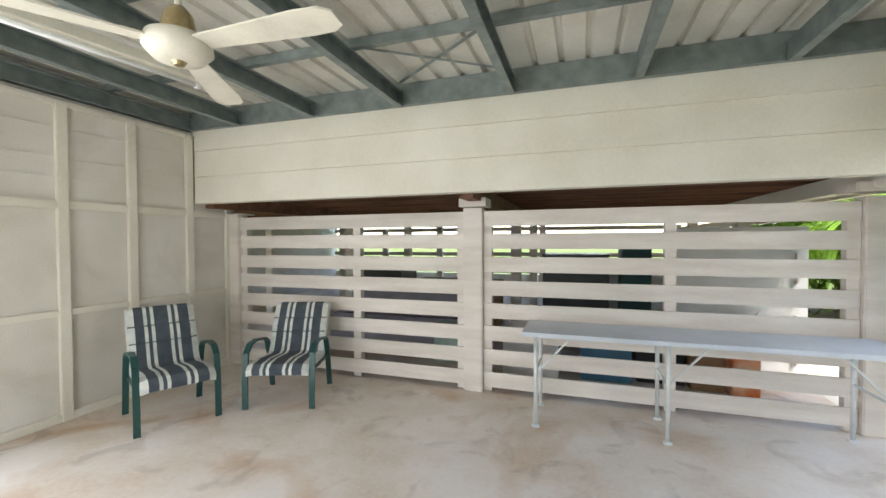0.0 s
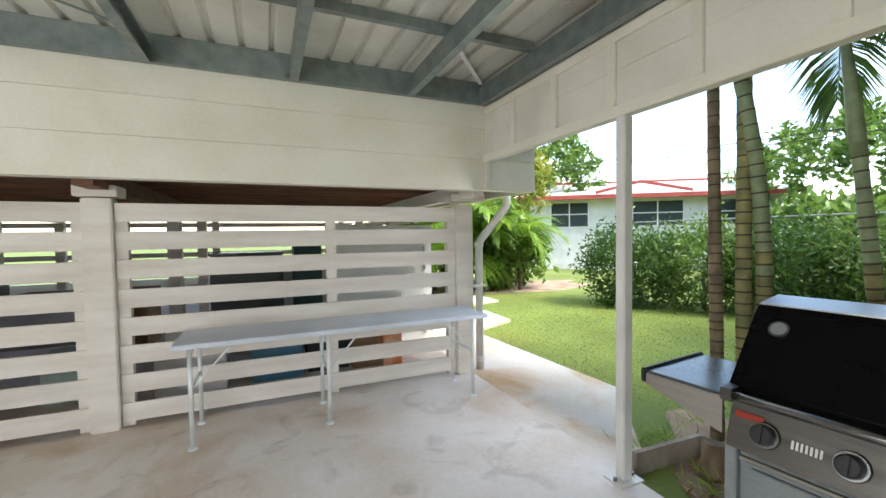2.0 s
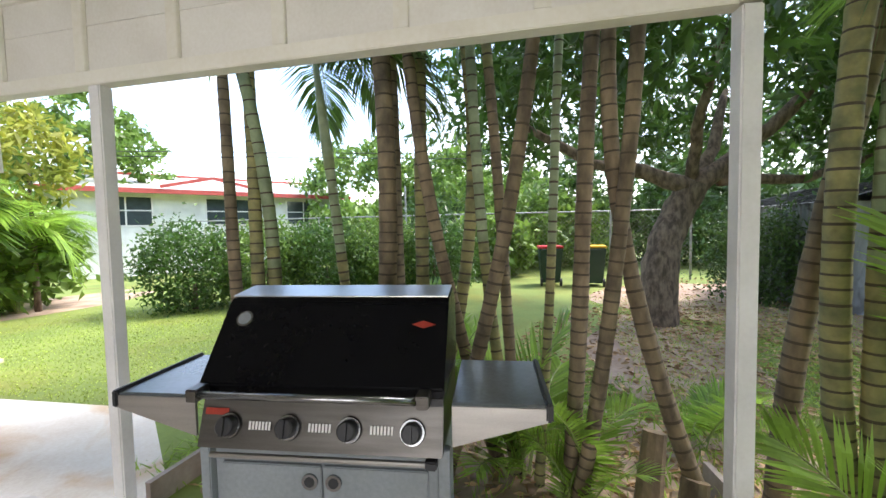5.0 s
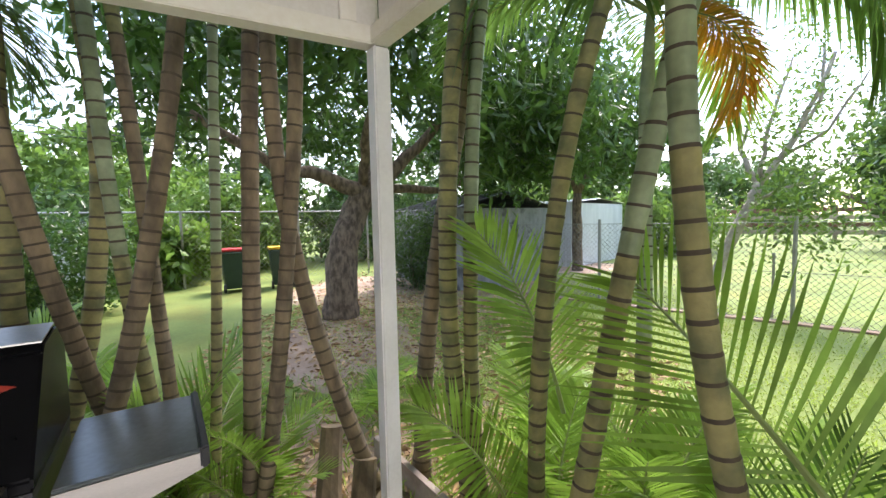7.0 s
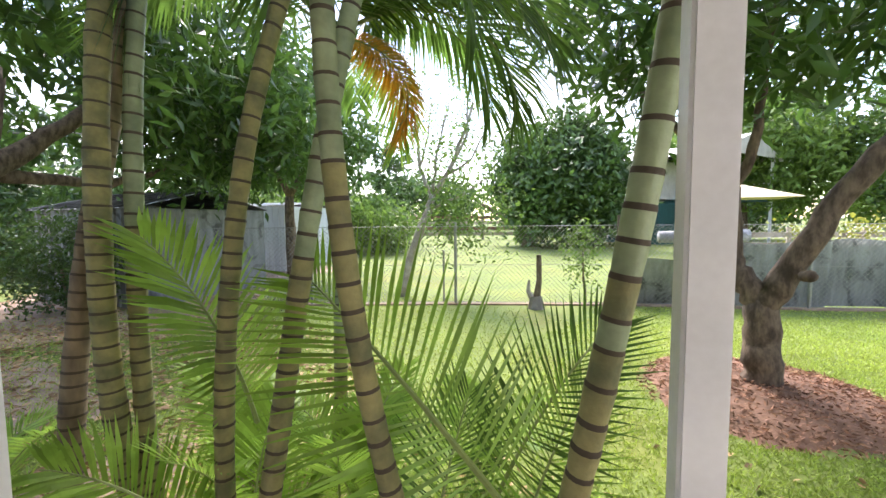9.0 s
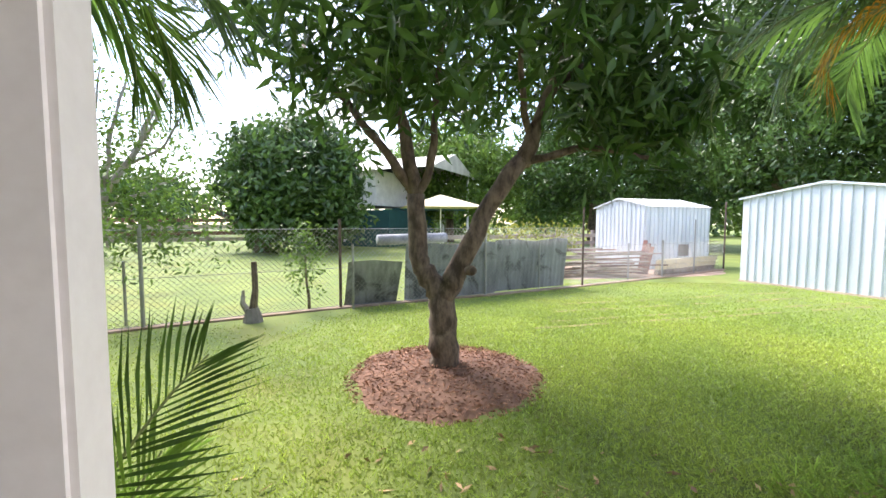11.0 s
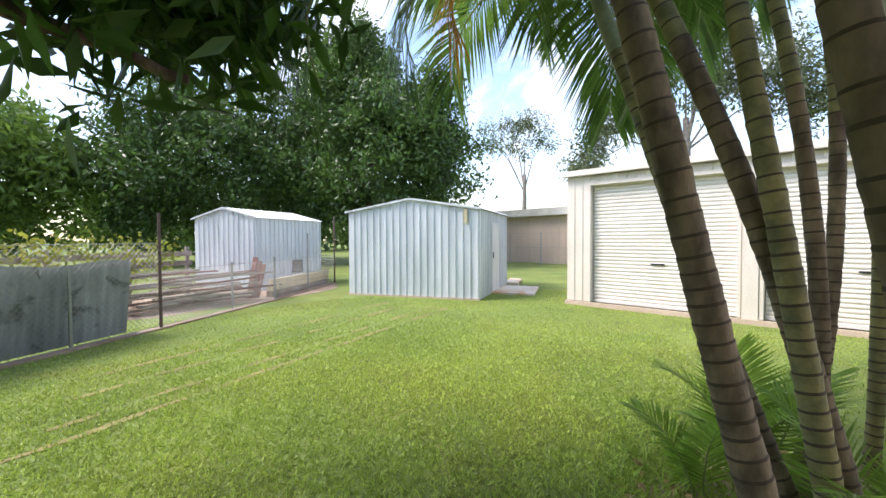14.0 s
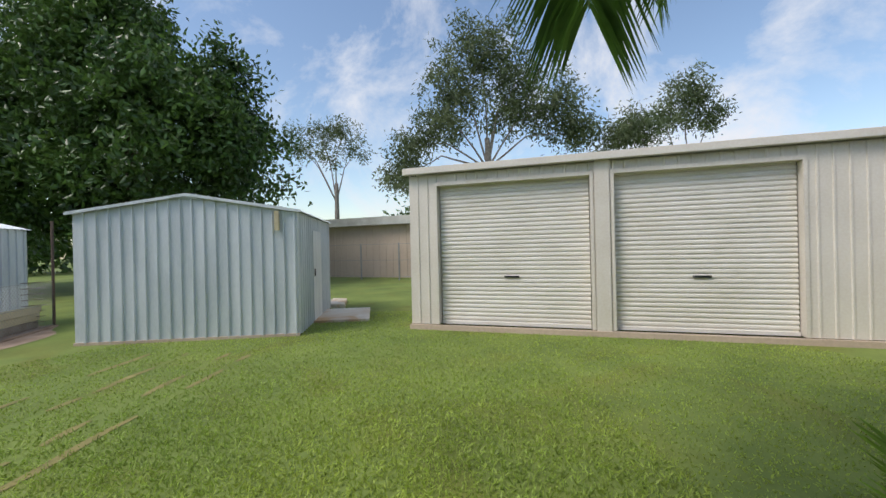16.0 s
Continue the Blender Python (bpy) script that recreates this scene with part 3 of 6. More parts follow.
def armchair():
    c = thing("patio_armchair", "green metal patio armchair with striped charcoal and white cushion", "chair", group="patio armchairs")
    fl = 0.27
    for s in (-1, 1):
        x = s * fl
        leg = [(x, -0.30, 0.0), (x, -0.295, 0.3), (x, -0.27, 0.55), (x, -0.20, 0.625), (x, -0.08, 0.635), (x, 0.10, 0.60), (x, 0.16, 0.56), (x, 0.21, 0.40), (x, 0.28, 0.0)]
        q = Mesh()
        for a, b in zip(leg, leg[1:]):
            q.beam(a, b, 0.045, 0.02)
        part("arm_and_leg_frame", q, GREEN_M, c)
        part("back_upright", Mesh().beam((x * 0.82, 0.19, 0.36), (x * 0.82, 0.40, 0.90), 0.03, 0.02), GREEN_M, c)
        part("seat_side", Mesh().beam((x * 0.95, -0.26, 0.37), (x * 0.95, 0.22, 0.36), 0.03, 0.02), GREEN_M, c)
    part("front_bar", Mesh().beam((-fl, -0.25, 0.36), (fl, -0.25, 0.36), 0.02, 0.03), GREEN_M, c)
    part("top_bar", Mesh().beam((-fl * 0.82, 0.40, 0.89), (fl * 0.82, 0.40, 0.89), 0.02, 0.03), GREEN_M, c)
    # cushion profile from the front edge of the seat to the head, with tufted rolls
    prof = [(-0.33, 0.345), (-0.335, 0.40), (-0.29, 0.445), (-0.15, 0.455), (-0.02, 0.44), (0.09, 0.425), (0.14, 0.44), (0.165, 0.49), (0.20, 0.58), (0.212, 0.64), (0.225, 0.655), (0.235, 0.70), (0.26, 0.76), (0.285, 0.785), (0.29, 0.82), (0.32, 0.88), (0.35, 0.93), (0.385, 0.945), (0.42, 0.93)]
    under = [(0.43, 0.90), (0.21, 0.40), (0.17, 0.37), (-0.30, 0.355)]
    edges = [-0.25, -0.20, -0.135, -0.11, -0.085, -0.06, 0.045, 0.07, 0.095, 0.12, 0.20, 0.25]
    tone = [1, 0, 1, 0, 1, 0, 1, 0, 1, 0, 1]
    loop = prof + under
    q = Mesh()
    n = len(loop)
    for k, xx in enumerate(edges):
        puff = 0.012 if 0 < k < len(edges) - 1 else -0.012
        for j, (yy, zz) in enumerate(loop):
            o = puff if j < len(prof) else 0
            q.v.append((xx, yy - o * 0.5, zz + o * 0.6))
    for k in range(len(edges) - 1):
        for j in range(n):
            q.f.append((k * n + j, k * n + (j + 1) % n, (k + 1) * n + (j + 1) % n, (k + 1) * n + j))
            q.m.append(tone[k])
    q.f += [tuple(range(n)), tuple((len(edges) - 1) * n + j for j in reversed(range(n)))]
    q.m += [1, 1]
    cu = part("cushion", q, [CHARCOAL, STRIPE], c, "charcoal cushion with white stripes")
    for yy, zz in ((0.205, 0.642), (0.272, 0.787)):
        part("tuft_seam", Mesh().box(-0.245, yy - 0.004, zz - 0.004, 0.245, yy + 0.012, zz + 0.004), CHARCOAL, cu)
    return c
ch = armchair()
ch.matrix_world = pose(-3.56, 2.19, 0, 0, 0, 63) @ Matrix.Diagonal((1.04, 1.04, 0.94, 1))
copy_thing(ch, pose(-2.87, 2.87, 0, 0, 0, 20) @ Matrix.Diagonal((1.04, 1.04, 0.94, 1)))

table = thing("trestle_table", "long pale blue-white table on thin steel legs", "table")
part("tabletop", Mesh().box(-0.68, 2.90, 0.715, 1.80, 3.44, 0.75), TTOP, table, bevel=0.006)
for x in (-0.57, 0.37, 1.65):
    for y in (2.93, 3.37):
        lg = part("leg", Mesh().tube([(x, y, 0.012), (x, y, 0.715)], [0.016, 0.016], 10), TLEG, table, smooth=True)
        part("foot", Mesh().tube([(x, y, 0.0), (x, y, 0.012), (x, y, 0.02)], [0.034, 0.032, 0.018], 12), TLEG, lg)
    part("cross_bar", Mesh().tube([(x, 2.93, 0.42), (x, 3.37, 0.42)], [0.011, 0.011], 8), TLEG, table)
    part("top_bar", Mesh().box(x - 0.015, 2.92, 0.69, x + 0.015, 3.38, 0.714), TLEG, table)
    part("brace", Mesh().beam((x, 2.94, 0.42), (x + (0.25 if x < 1 else -0.25), 2.94, 0.70), 0.012, 0.012), TLEG, table)

# ---- barbecue ----
bq = thing("barbecue", "black-hooded stainless four-burner gas barbecue on grey cabinet", "barbecue", pose(1.58, 0.16, 0, 0, 0, -83.7))
W = 0.45
cab = part("cabinet", Mesh().box(-W + 0.02, 0.05, 0.07, W - 0.02, 0.52, 0.66), GREYPAINT, bq, bevel=0.006)
for s in (-1, 1):
    x0, x1 = (-W + 0.06, -0.004) if s < 0 else (0.004, W - 0.06)
    d = part("cabinet_door", Mesh().box(x0, 0.032, 0.10, x1, 0.049, 0.60), GREYPAINT, bq, bevel=0.004)
    hx = s * 0.045
    part("round_handle", Mesh().tube([(hx, 0.031, 0.545), (hx, 0.022, 0.545)], [0.030, 0.030], 20), CHROME, d)
    part("finger_hole", Mesh().tube([(hx, 0.0215, 0.545), (hx, 0.0205, 0.545)], [0.019, 0.019], 18), RUBBER, d)
    part("side_post", Mesh().box(s * W - 0.02, 0.02, 0.07, s * W + 0.02, 0.06, 0.69), GREYPAINT, bq, bevel=0.004)
    for yy in (0.09, 0.48):
        part("castor", Mesh().tube([(s * (W - 0.06) - 0.015, yy, 0.036), (s * (W - 0.06) + 0.015, yy, 0.036)], [0.036, 0.036], 14), RUBBER, bq)
pan = Mesh()
pan.v = [(-W, -0.02, 0.68), (W, -0.02, 0.68), (W, 0.035, 0.845), (-W, 0.035, 0.845), (-W, 0.5, 0.68), (W, 0.5, 0.68), (W, 0.5, 0.845), (-W, 0.5, 0.845)]
pan.f = [(0, 1, 2, 3), (4, 7, 6, 5), (0, 3, 7, 4), (1, 5, 6, 2), (3, 2, 6, 7), (0, 4, 5, 1)]
pan.m = [0] * 6
panel = part("control_panel", pan, DARKSTEEL, bq, bevel=0.004)
slope = math.atan2(0.055, 0.165)
pm = Matrix.Translation((0, 0.004, 0.757)) @ Matrix.Rotation(-slope, 4, "X")
for k in range(4):
    x = -0.33 + k * 0.225
    q = Mesh().tube([(x, -0.003, 0), (x, -0.012, 0)], [0.046, 0.043], 24)
    q.v = [tuple(pm @ Vector(v)) for v in q.v]
    kn = part("knob_bezel", q, CHROME, panel, smooth=False)
    q = Mesh().tube([(x, -0.012, 0), (x, -0.042, 0), (x, -0.046, 0)], [0.036, 0.033, 0.028], 24)
    q.box(x - 0.006, -0.056, -0.03, x + 0.006, -0.045, 0.03)
    q.v = [tuple(pm @ Vector(v)) for v in q.v]
    part("knob", q, RUBBER, panel)
    if k < 3:
        for j in range(7):
            xx = x + 0.075 + j * 0.0125
            q = Mesh().box(xx, -0.0055, -0.012, xx + 0.007, -0.003, 0.016)
            q.v = [tuple(pm @ Vector(v)) for v in q.v]
            part("vent_slot", q, WHITE, panel)
q = Mesh().box(-W + 0.02, -0.006, 0.035, -W + 0.11, -0.003, 0.058)
q.v = [tuple(pm @ Vector(v)) for v in q.v]
part("badge", q, RED, panel)
part("towel_rail", Mesh().tube([(-W + 0.05, -0.015, 0.655), (W - 0.06, -0.015, 0.655)], [0.010, 0.010], 10), STAINLESS, bq)
part("rail_end", Mesh().box(W - 0.06, -0.03, 0.64, W - 0.02, 0.02, 0.672), RUBBER, bq, bevel=0.005)
HZ = 0.875
sec = [(0.01, HZ), (0.012, HZ + 0.03), (0.215, 1.165), (0.24, 1.185), (0.40, 1.205), (0.50, 1.12), (0.50, HZ)]
hood = Mesh()
nn = len(sec)
for x in (-W - 0.005, W + 0.005):
    hood.v += [(x, a, b) for a, b in sec]
hood.f = [tuple(reversed(range(nn))), tuple(range(nn, 2 * nn))] + [(k, (k + 1) % nn, nn + (k + 1) % nn, nn + k) for k in range(nn)]
hood.m = [0] * len(hood.f)
hd = part("hood", hood, BLACK, bq, bevel=0.006)
tp = Mesh()
tp.box(-W, 0.235, 1.187, W, 0.40, 1.192, None)
tp.v = [(x, y, z + (y - 0.235) * 0.125) for x, y, z in tp.v]
part("top_strip", tp, STAINLESS, hd, "polished steel strip along the hood top")
part("handle", Mesh().tube([(-W + 0.02, -0.045, HZ + 0.012), (W - 0.07, -0.045, HZ + 0.012)], [0.014, 0.014], 14), CHROME, hd, smooth=True)
for x in (-W + 0.02, W - 0.06):
    part("handle_bracket", Mesh().box(x - 0.022, -0.06, HZ - 0.012, x + 0.022, 0.012, HZ + 0.034), DARKSTEEL, hd, bevel=0.004)
part("firebox_lip", Mesh().box(-W - 0.002, 0.012, 0.846, W + 0.002, 0.5, HZ - 0.002), RUBBER, bq)
hs = math.atan2(0.203, 0.26)
hm = Matrix.Translation((0, 0.012, HZ + 0.03)) @ Matrix.Rotation(-hs, 4, "X")
q = Mesh().tube([(-0.355, -0.002, 0.255), (-0.355, -0.014, 0.255)], [0.036, 0.033], 24)
q.v = [tuple(hm @ Vector(v)) for v in q.v]
dl = part("thermometer", q, CHROME, hd)
q = Mesh().tube([(-0.355, -0.0145, 0.255), (-0.355, -0.0155, 0.255)], [0.026, 0.026], 20)
q.v = [tuple(hm @ Vector(v)) for v in q.v]
part("dial_face", q, GREYPAINT, dl)
q = Mesh().prism([(0.32, 0.0), (0.365, -0.015), (0.41, 0.0), (0.365, 0.015)], 0.0, 0.004)
q.v = [tuple(hm @ Vector((x, -0.002 - z, 0.24 + y))) for x, y, z in q.v]
part("badge", q, RED, hd)
for s in (-1, 1):
    sx = s * (W + 0.03)
    ex = s * (W + 0.36)
    a, b = sorted((sx, ex))
    sh = part("side_shelf", Mesh().box(a, 0.03, 0.835, b, 0.49, 0.855), DARKGLASS, bq, "dark glossy side shelf", bevel=0.003)
    q = Mesh()
    q.v = [(sx, 0.022, 0.70), (ex, 0.022, 0.80), (ex, 0.022, 0.845), (sx, 0.022, 0.845), (sx, 0.034, 0.70), (ex, 0.034, 0.80), (ex, 0.034, 0.845), (sx, 0.034, 0.845)]
    q.f = [(0, 1, 2, 3), (7, 6, 5, 4), (0, 4, 5, 1), (1, 5, 6, 2), (2, 6, 7, 3), (3, 7, 4, 0)]
    q.m = [0] * 6
    part("shelf_apron", q, STAINLESS, sh)
    part("shelf_edge", Mesh().box(ex - 0.012, 0.015, 0.80, ex + 0.012, 0.50, 0.865), RUBBER, sh, bevel=0.006)

# ---- downpipe at the house corner ----
dp = thing("downpipe", "white plastic downpipe with a slanted offset at the house corner", "downpipe")
part("pipe", Mesh().tube([(2.12, 3.66, -0.03), (2.12, 3.66, 1.36), (2.14, 3.66, 1.42), (2.42, 3.64, 1.74), (2.47, 3.64, 1.80), (2.48, 3.64, 1.95)], [0.043] * 6, 14), PIPE, dp, smooth=True)
for z in (0.06, 1.34):
    part("collar", Mesh().tube([(2.12, 3.66, z), (2.12, 3.66, z + 0.06)], [0.05, 0.05], 14), PIPE, dp)
part("pipe_clip", Mesh().box(2.02, 3.60, 0.9, 2.18, 3.72, 0.925), PIPE, dp)

# ---- stored things under the house ----
def carton(x, y, z, w, d, h, m, label, name="storage_box", cat="box", rz=0.0):
    b = thing(name, label, cat, pose(x, y, z, 0, 0, rz))
    part("body", Mesh().box(-w / 2, -d / 2, 0, w / 2, d / 2, h), m, b, bevel=0.01)
    part("lid", Mesh().box(-w / 2 - 0.01, -d / 2 - 0.01, h + 0.001, w / 2 + 0.01, d / 2 + 0.01, h + 0.035), m, b, bevel=0.006)
F0 = -0.006
carton(-0.75, 4.35, F0, 0.6, 0.4, 0.36, WHITE, "white plastic storage tub on the concrete floor")
carton(-0.75, 4.35, 0.391, 0.42, 0.3, 0.2, WHITE, "small white carton stacked on a tub")
carton(0.02, 4.4, F0, 0.5, 0.4, 0.55, BLUE, "blue plastic storage tub with lid")
carton(0.55, 4.5, F0, 0.45, 0.4, 0.32, RUBBER, "black plastic crate with lid")
carton(0.55, 4.5, 0.351, 0.42, 0.34, 0.2, CARD, "brown cardboard carton on a crate")
carton(0.95, 4.35, F0, 0.3, 0.3, 0.5, CARD, "brown cardboard carton with flaps shut")
carton(1.22, 4.15, F0, 0.22, 0.2, 0.42, ORANGE, "orange and white packaged bag", "bag", "bag")
carton(-1.75, 4.6, F0, 0.45, 0.4, 0.40, MINT, "pale mint plastic tub", rz=8)
carton(0.9, 6.4, F0, 1.7, 0.6, 1.15, WEATHER, "long pale sideboard panel in the shade", "cabinet", "cabinet")
carton(-0.3, 6.0, F0, 0.9, 0.5, 1.25, DARKGLASS, "dark grey metal cabinet", "cabinet", "cabinet")
carton(0.45, 5.6, F0, 0.35, 0.5, 1.5, TEAL, "dark teal metal locker under the house", "locker", "locker")
sofa = thing("covered_sofa", "long low sofa under a lilac-grey dust cover", "sofa", pose(-2.7, 5.1, F0))
part("seat", Mesh().box(-1.0, -0.4, 0.0, 1.0, 0.4, 0.45), CLOTH, sofa, bevel=0.06)
part("backrest", Mesh().box(-1.0, 0.22, 0.42, 1.0, 0.5, 0.80), CLOTH, sofa, bevel=0.06)
carton(-2.3, 6.6, F0, 1.5, 0.8, 0.75, CARD, "brown workbench block with clutter", "workbench", "workbench")
carton(-3.5, 6.3, F0, 0.8, 0.7, 1.0, RUBBER, "black covered machine under the house", "machine", "machine")
for k in range(5):
    x = 1.25 + k * 0.12
    b = thing("leaning_board", "long white board leaning in the under-house store", "board", group="leaning boards")
    part("plank", Mesh().beam((x - 0.5, 4.5 + 0.1 * k, 0.0), (x + 0.45, 5.1 + 0.1 * k, 0.55 + 0.22 * k), 0.14, 0.02), WEATHER, b)
ladder = thing("wall_panel", "large white sheet panel leaning on the posts", "panel")
part("sheet", Mesh().box(0.75, 5.05, F0, 2.1, 5.08, 1.62), WEATHER, ladder)
for x in (-6.0, -4.2, -1.2, 1.86):
    for y in (6.2, 8.8, 11.2):
        solid("house_stump", Mesh().box(x - 0.08, y - 0.08, F0, x + 0.08, y + 0.08, 1.855), SLAT, "white painted square house stump", "post", "house stumps", bevel=0.01)
far = thing("far_slat_screen", "pale horizontal slats across the far side of the house", "slat screen", kind="structure")
for k in range(6):
    part("slat", Mesh().box(-7.9, 11.3, 0.55 + k * 0.24, 2.2, 11.33, 0.66 + k * 0.24), SLAT, far)
for k in range(9):
    part("slat", Mesh().box(1.98, 5.0, 0.1 + k * 0.2255, 2.0, 11.2, 0.2 + k * 0.2255), SLAT, far)

# ---- palms ----
def frond_mesh(length, arch, nleaf, leaf_len, droop, seed, tilt=0.5, wide=0.0125):
    """One feather leaf along +X: midrib, then leaflets on both sides; arch bends it down."""
    rnd = random.Random(seed)
    q = Mesh()
    N = 14
    pts, ang, p = [], tilt, Vector((0, 0, 0))
    for k in range(N + 1):
        pts.append(p.copy())
        p = p + Vector((math.cos(ang), 0, math.sin(ang))) * (length / N)
        ang -= arch / N * (0.5 + 1.0 * k / N)
    q.tube(pts, [0.014 * (1 - 0.85 * k / N) + 0.002 for k in range(N + 1)], 5, mi=1)
    for s in (-1, 1):
        for i in range(nleaf):
            u = 0.14 + 0.85 * (i + rnd.uniform(-0.2, 0.2)) / nleaf
            k = min(int(u * N), N - 1)
            a = pts[k].lerp(pts[k + 1], u * N - k)
            fwd = (pts[k + 1] - pts[k]).normalized()
            up = Vector((-fwd.z, 0, fwd.x))
            ll = leaf_len * (0.55 + 0.9 * math.sin(math.pi * min(1, 0.12 + u * 0.86))) * rnd.uniform(0.88, 1.08)
            sw = 0.25 + 0.75 * u
            d = (Vector((0, s, 0)) * (1.15 - 0.55 * u) + fwd * sw + up * (0.30 + rnd.uniform(-0.12, 0.12))).normalized()
            side = d.cross(up).normalized()
            w = wide + 0.004 * rnd.random()
            m1 = a + d * ll * 0.5
            dn = Vector((0, 0, -1))
            m1 = m1 + dn * droop * ll * 0.15
            tip = a + d * ll + dn * droop * ll * 0.55
            i0 = len(q.v)
            q.v += [tuple(a - side * w * 0.35), tuple(a + side * w * 0.35), tuple(m1 + side * w), tuple(m1 - side * w), tuple(tip)]
            q.f += [(i0, i0 + 1, i0 + 2, i0 + 3), (i0 + 3, i0 + 2, i0 + 4)]
            q.m += [0, 0]
    return q

FR = {}
for key, args in {"long": (2.0, 1.9, 60, 0.50, 0.7, 1, 0.75), "droopy": (1.9, 2.6, 60, 0.52, 1.0, 2, 0.7), "young": (1.15, 1.3, 38, 0.36, 0.35, 3, 1.15), "upright": (1.3, 0.9, 40, 0.38, 0.25, 4, 1.2), "small": (0.75, 1.4, 26, 0.24, 0.4, 5, 0.95), "broad": (1.4, 0.9, 32, 0.46, 0.3, 6, 0.5, 0.008)}.items():
    FR[key] = frond_mesh(*args).data("frond_" + key, [FROND, RACHIS])
    FR[key + "_y"] = FR[key].copy()
    FR[key + "_y"].materials[0] = FROND_Y
FR["orange"] = FR["droopy"].copy()
FR["orange"].materials[0] = FROND_O

def frond(parent, kind, m, label=""):
    ob = new("frond", FR[kind])
    ob.parent = parent
    ob.matrix_parent_inverse = parent.matrix_world.inverted()
    ob.matrix_world = m
    return tagged(ob, label)

def frond_between(parent, kind, base, tip, roll):
    """A frond from its foot to its tip; roll turns its leaf plane about that line."""
    base, tip = Vector(base), Vector(tip)
    far = max((v.co for v in FR[kind].vertices), key=lambda c: c.x * c.x + c.z * c.z if abs(c.y) < 0.02 else 0.0)
    chord = Vector((far.x, 0, far.z))
    d = tip - base
    turn = d.to_track_quat("X", "Z").to_matrix().to_4x4() @ Matrix.Rotation(radians(roll), 4, "X")
    lay = Matrix.Rotation(math.atan2(chord.z, chord.x), 4, "Y")
    frond(parent, kind, Matrix.Translation(base) @ turn @ lay @ Matrix.Scale(d.length / chord.length, 4))

def palm(bx, by, kx, ky, height, r, tone, nfr=6, seed=0, crown=True, gap=0.068, size=1.0, curve=(0.0, 0.0)):
    """A ringed cane palm: base place, lean per metre, height, radius, and how it curves in its lower part."""
    rnd = random.Random(seed)
    t = thing("cane_palm", {"b": "slender brown ringed cane palm trunk with feathery fronds", "g": "pale green ringed cane palm with arching fronds", "o": "olive ringed cane palm with drooping fronds"}[tone], "palm tree", pose(bx, by, G), "cane palms")
    pts, rad, mis = [], [], []
    z = -0.05
    tones = {"b": (0, 0, 1), "o": (1, 1, 2), "g": (1, 2, 2)}[tone]
    def at(z):
        c = z * z if z < 2.5 else 6.25 + 5.0 * (z - 2.5)
        return (kx * z + curve[0] * c + 0.006 * math.sin(z * 3 + seed), ky * z + curve[1] * c + 0.006 * math.cos(z * 2.3 + seed), z)
    shaft = height - 0.75
    while z < shaft:
        g = gap * rnd.uniform(0.8, 1.2) * (1.25 if z > 1.6 else 1)
        f = z / shaft
        rr = r * (1.32 - 1.2 * z if z < 0.2 else 1.08 - 0.2 * f)
        mi = tones[0] if f < 0.35 + 0.1 * rnd.random() else tones[1] if f < 0.7 else tones[2]
        rr *= rnd.uniform(0.95, 1.04)
        w = rnd.uniform(0.003, 0.007)
        pts += [at(z), at(z + w), at(z + w + 0.006)]
        rad += [rr * 1.035, rr * 1.035, rr * 0.985]
        mis += [3, 3, mi]
        z += g
    for k, (dz, rf) in enumerate(((0.0, 1.05), (0.12, 1.15), (0.45, 0.85), (0.75, 0.45))):
        pts.append(at(shaft + dz))
        rad.append(r * rf * 0.9)
        mis.append(2)
    part("trunk", Mesh().tube(pts, rad, 12, mis=mis[:-1]), [T_BROWN, T_OLIVE, T_GREEN, T_RING], t, smooth=True)
    top = Vector((bx, by, G)) + Vector(at(height - 0.08))
    if crown:
        a0 = rnd.uniform(0, 360)
        for k in range(nfr):
            az = a0 + k * 360 / nfr + rnd.uniform(-20, 20)
            kind = rnd.choice(("long", "droopy", "droopy", "droopy"))
            reach = top + Vector((math.cos(radians(az)), math.sin(radians(az)), 0)) * 1.5
            if -4.5 < reach.x < 2.2 and reach.y > south(reach.x) - 0.3 and top.z < 4.4:
                az += 180
            s = rnd.uniform(0.85, 1.1) * size
            frond(t, kind, Matrix.Translation(top) @ Matrix.Rotation(radians(az), 4, "Z") @ Matrix.Rotation(radians(rnd.uniform(-22, 12)), 4, "Y") @ Matrix.Scale(s, 4))
    return t

# clump along the east side and south-east corner of the patio
palm(2.73, 1.41, -0.011, 0.012, 4.6, 0.039, "b", 5, 1, curve=(0.000, 0.000))
palm(2.74, 1.25, -0.004, 0.005, 4.4, 0.043, "o", 4, 2, curve=(0.000, 0.000))
palm(2.74, 1.22, 0.089, -0.113, 4.2, 0.044, "g", 5, 3, curve=(-0.042, 0.053))
small = palm(2.96, 0.59, -0.053, 0.089, 2.7, 0.037, "o", 7, 4, size=0.6, curve=(0.000, 0.000))
palm(2.71, 0.41, 0.045, -0.103, 4.7, 0.058, "b", 5, 5, curve=(-0.012, 0.028))
palm(3.08, 0.37, -0.002, 0.005, 4.4, 0.047, "b", 4, 6, curve=(0.000, 0.000))
palm(2.84, 0.14, 0.004, -0.012, 4.4, 0.043, "o", 5, 7, curve=(0.000, 0.000))
palm(2.89, -0.35, -0.089, 0.295, 4.5, 0.039, "b", 4, 8, curve=(0.012, -0.039))
palm(2.85, 0.19, 0.085, -0.394, 4.5, 0.041, "o", 5, 9, curve=(-0.021, 0.098))
palm(2.81, -0.47, -0.029, 0.162, 4.4, 0.033, "g", 4, 10, curve=(0.005, -0.025))
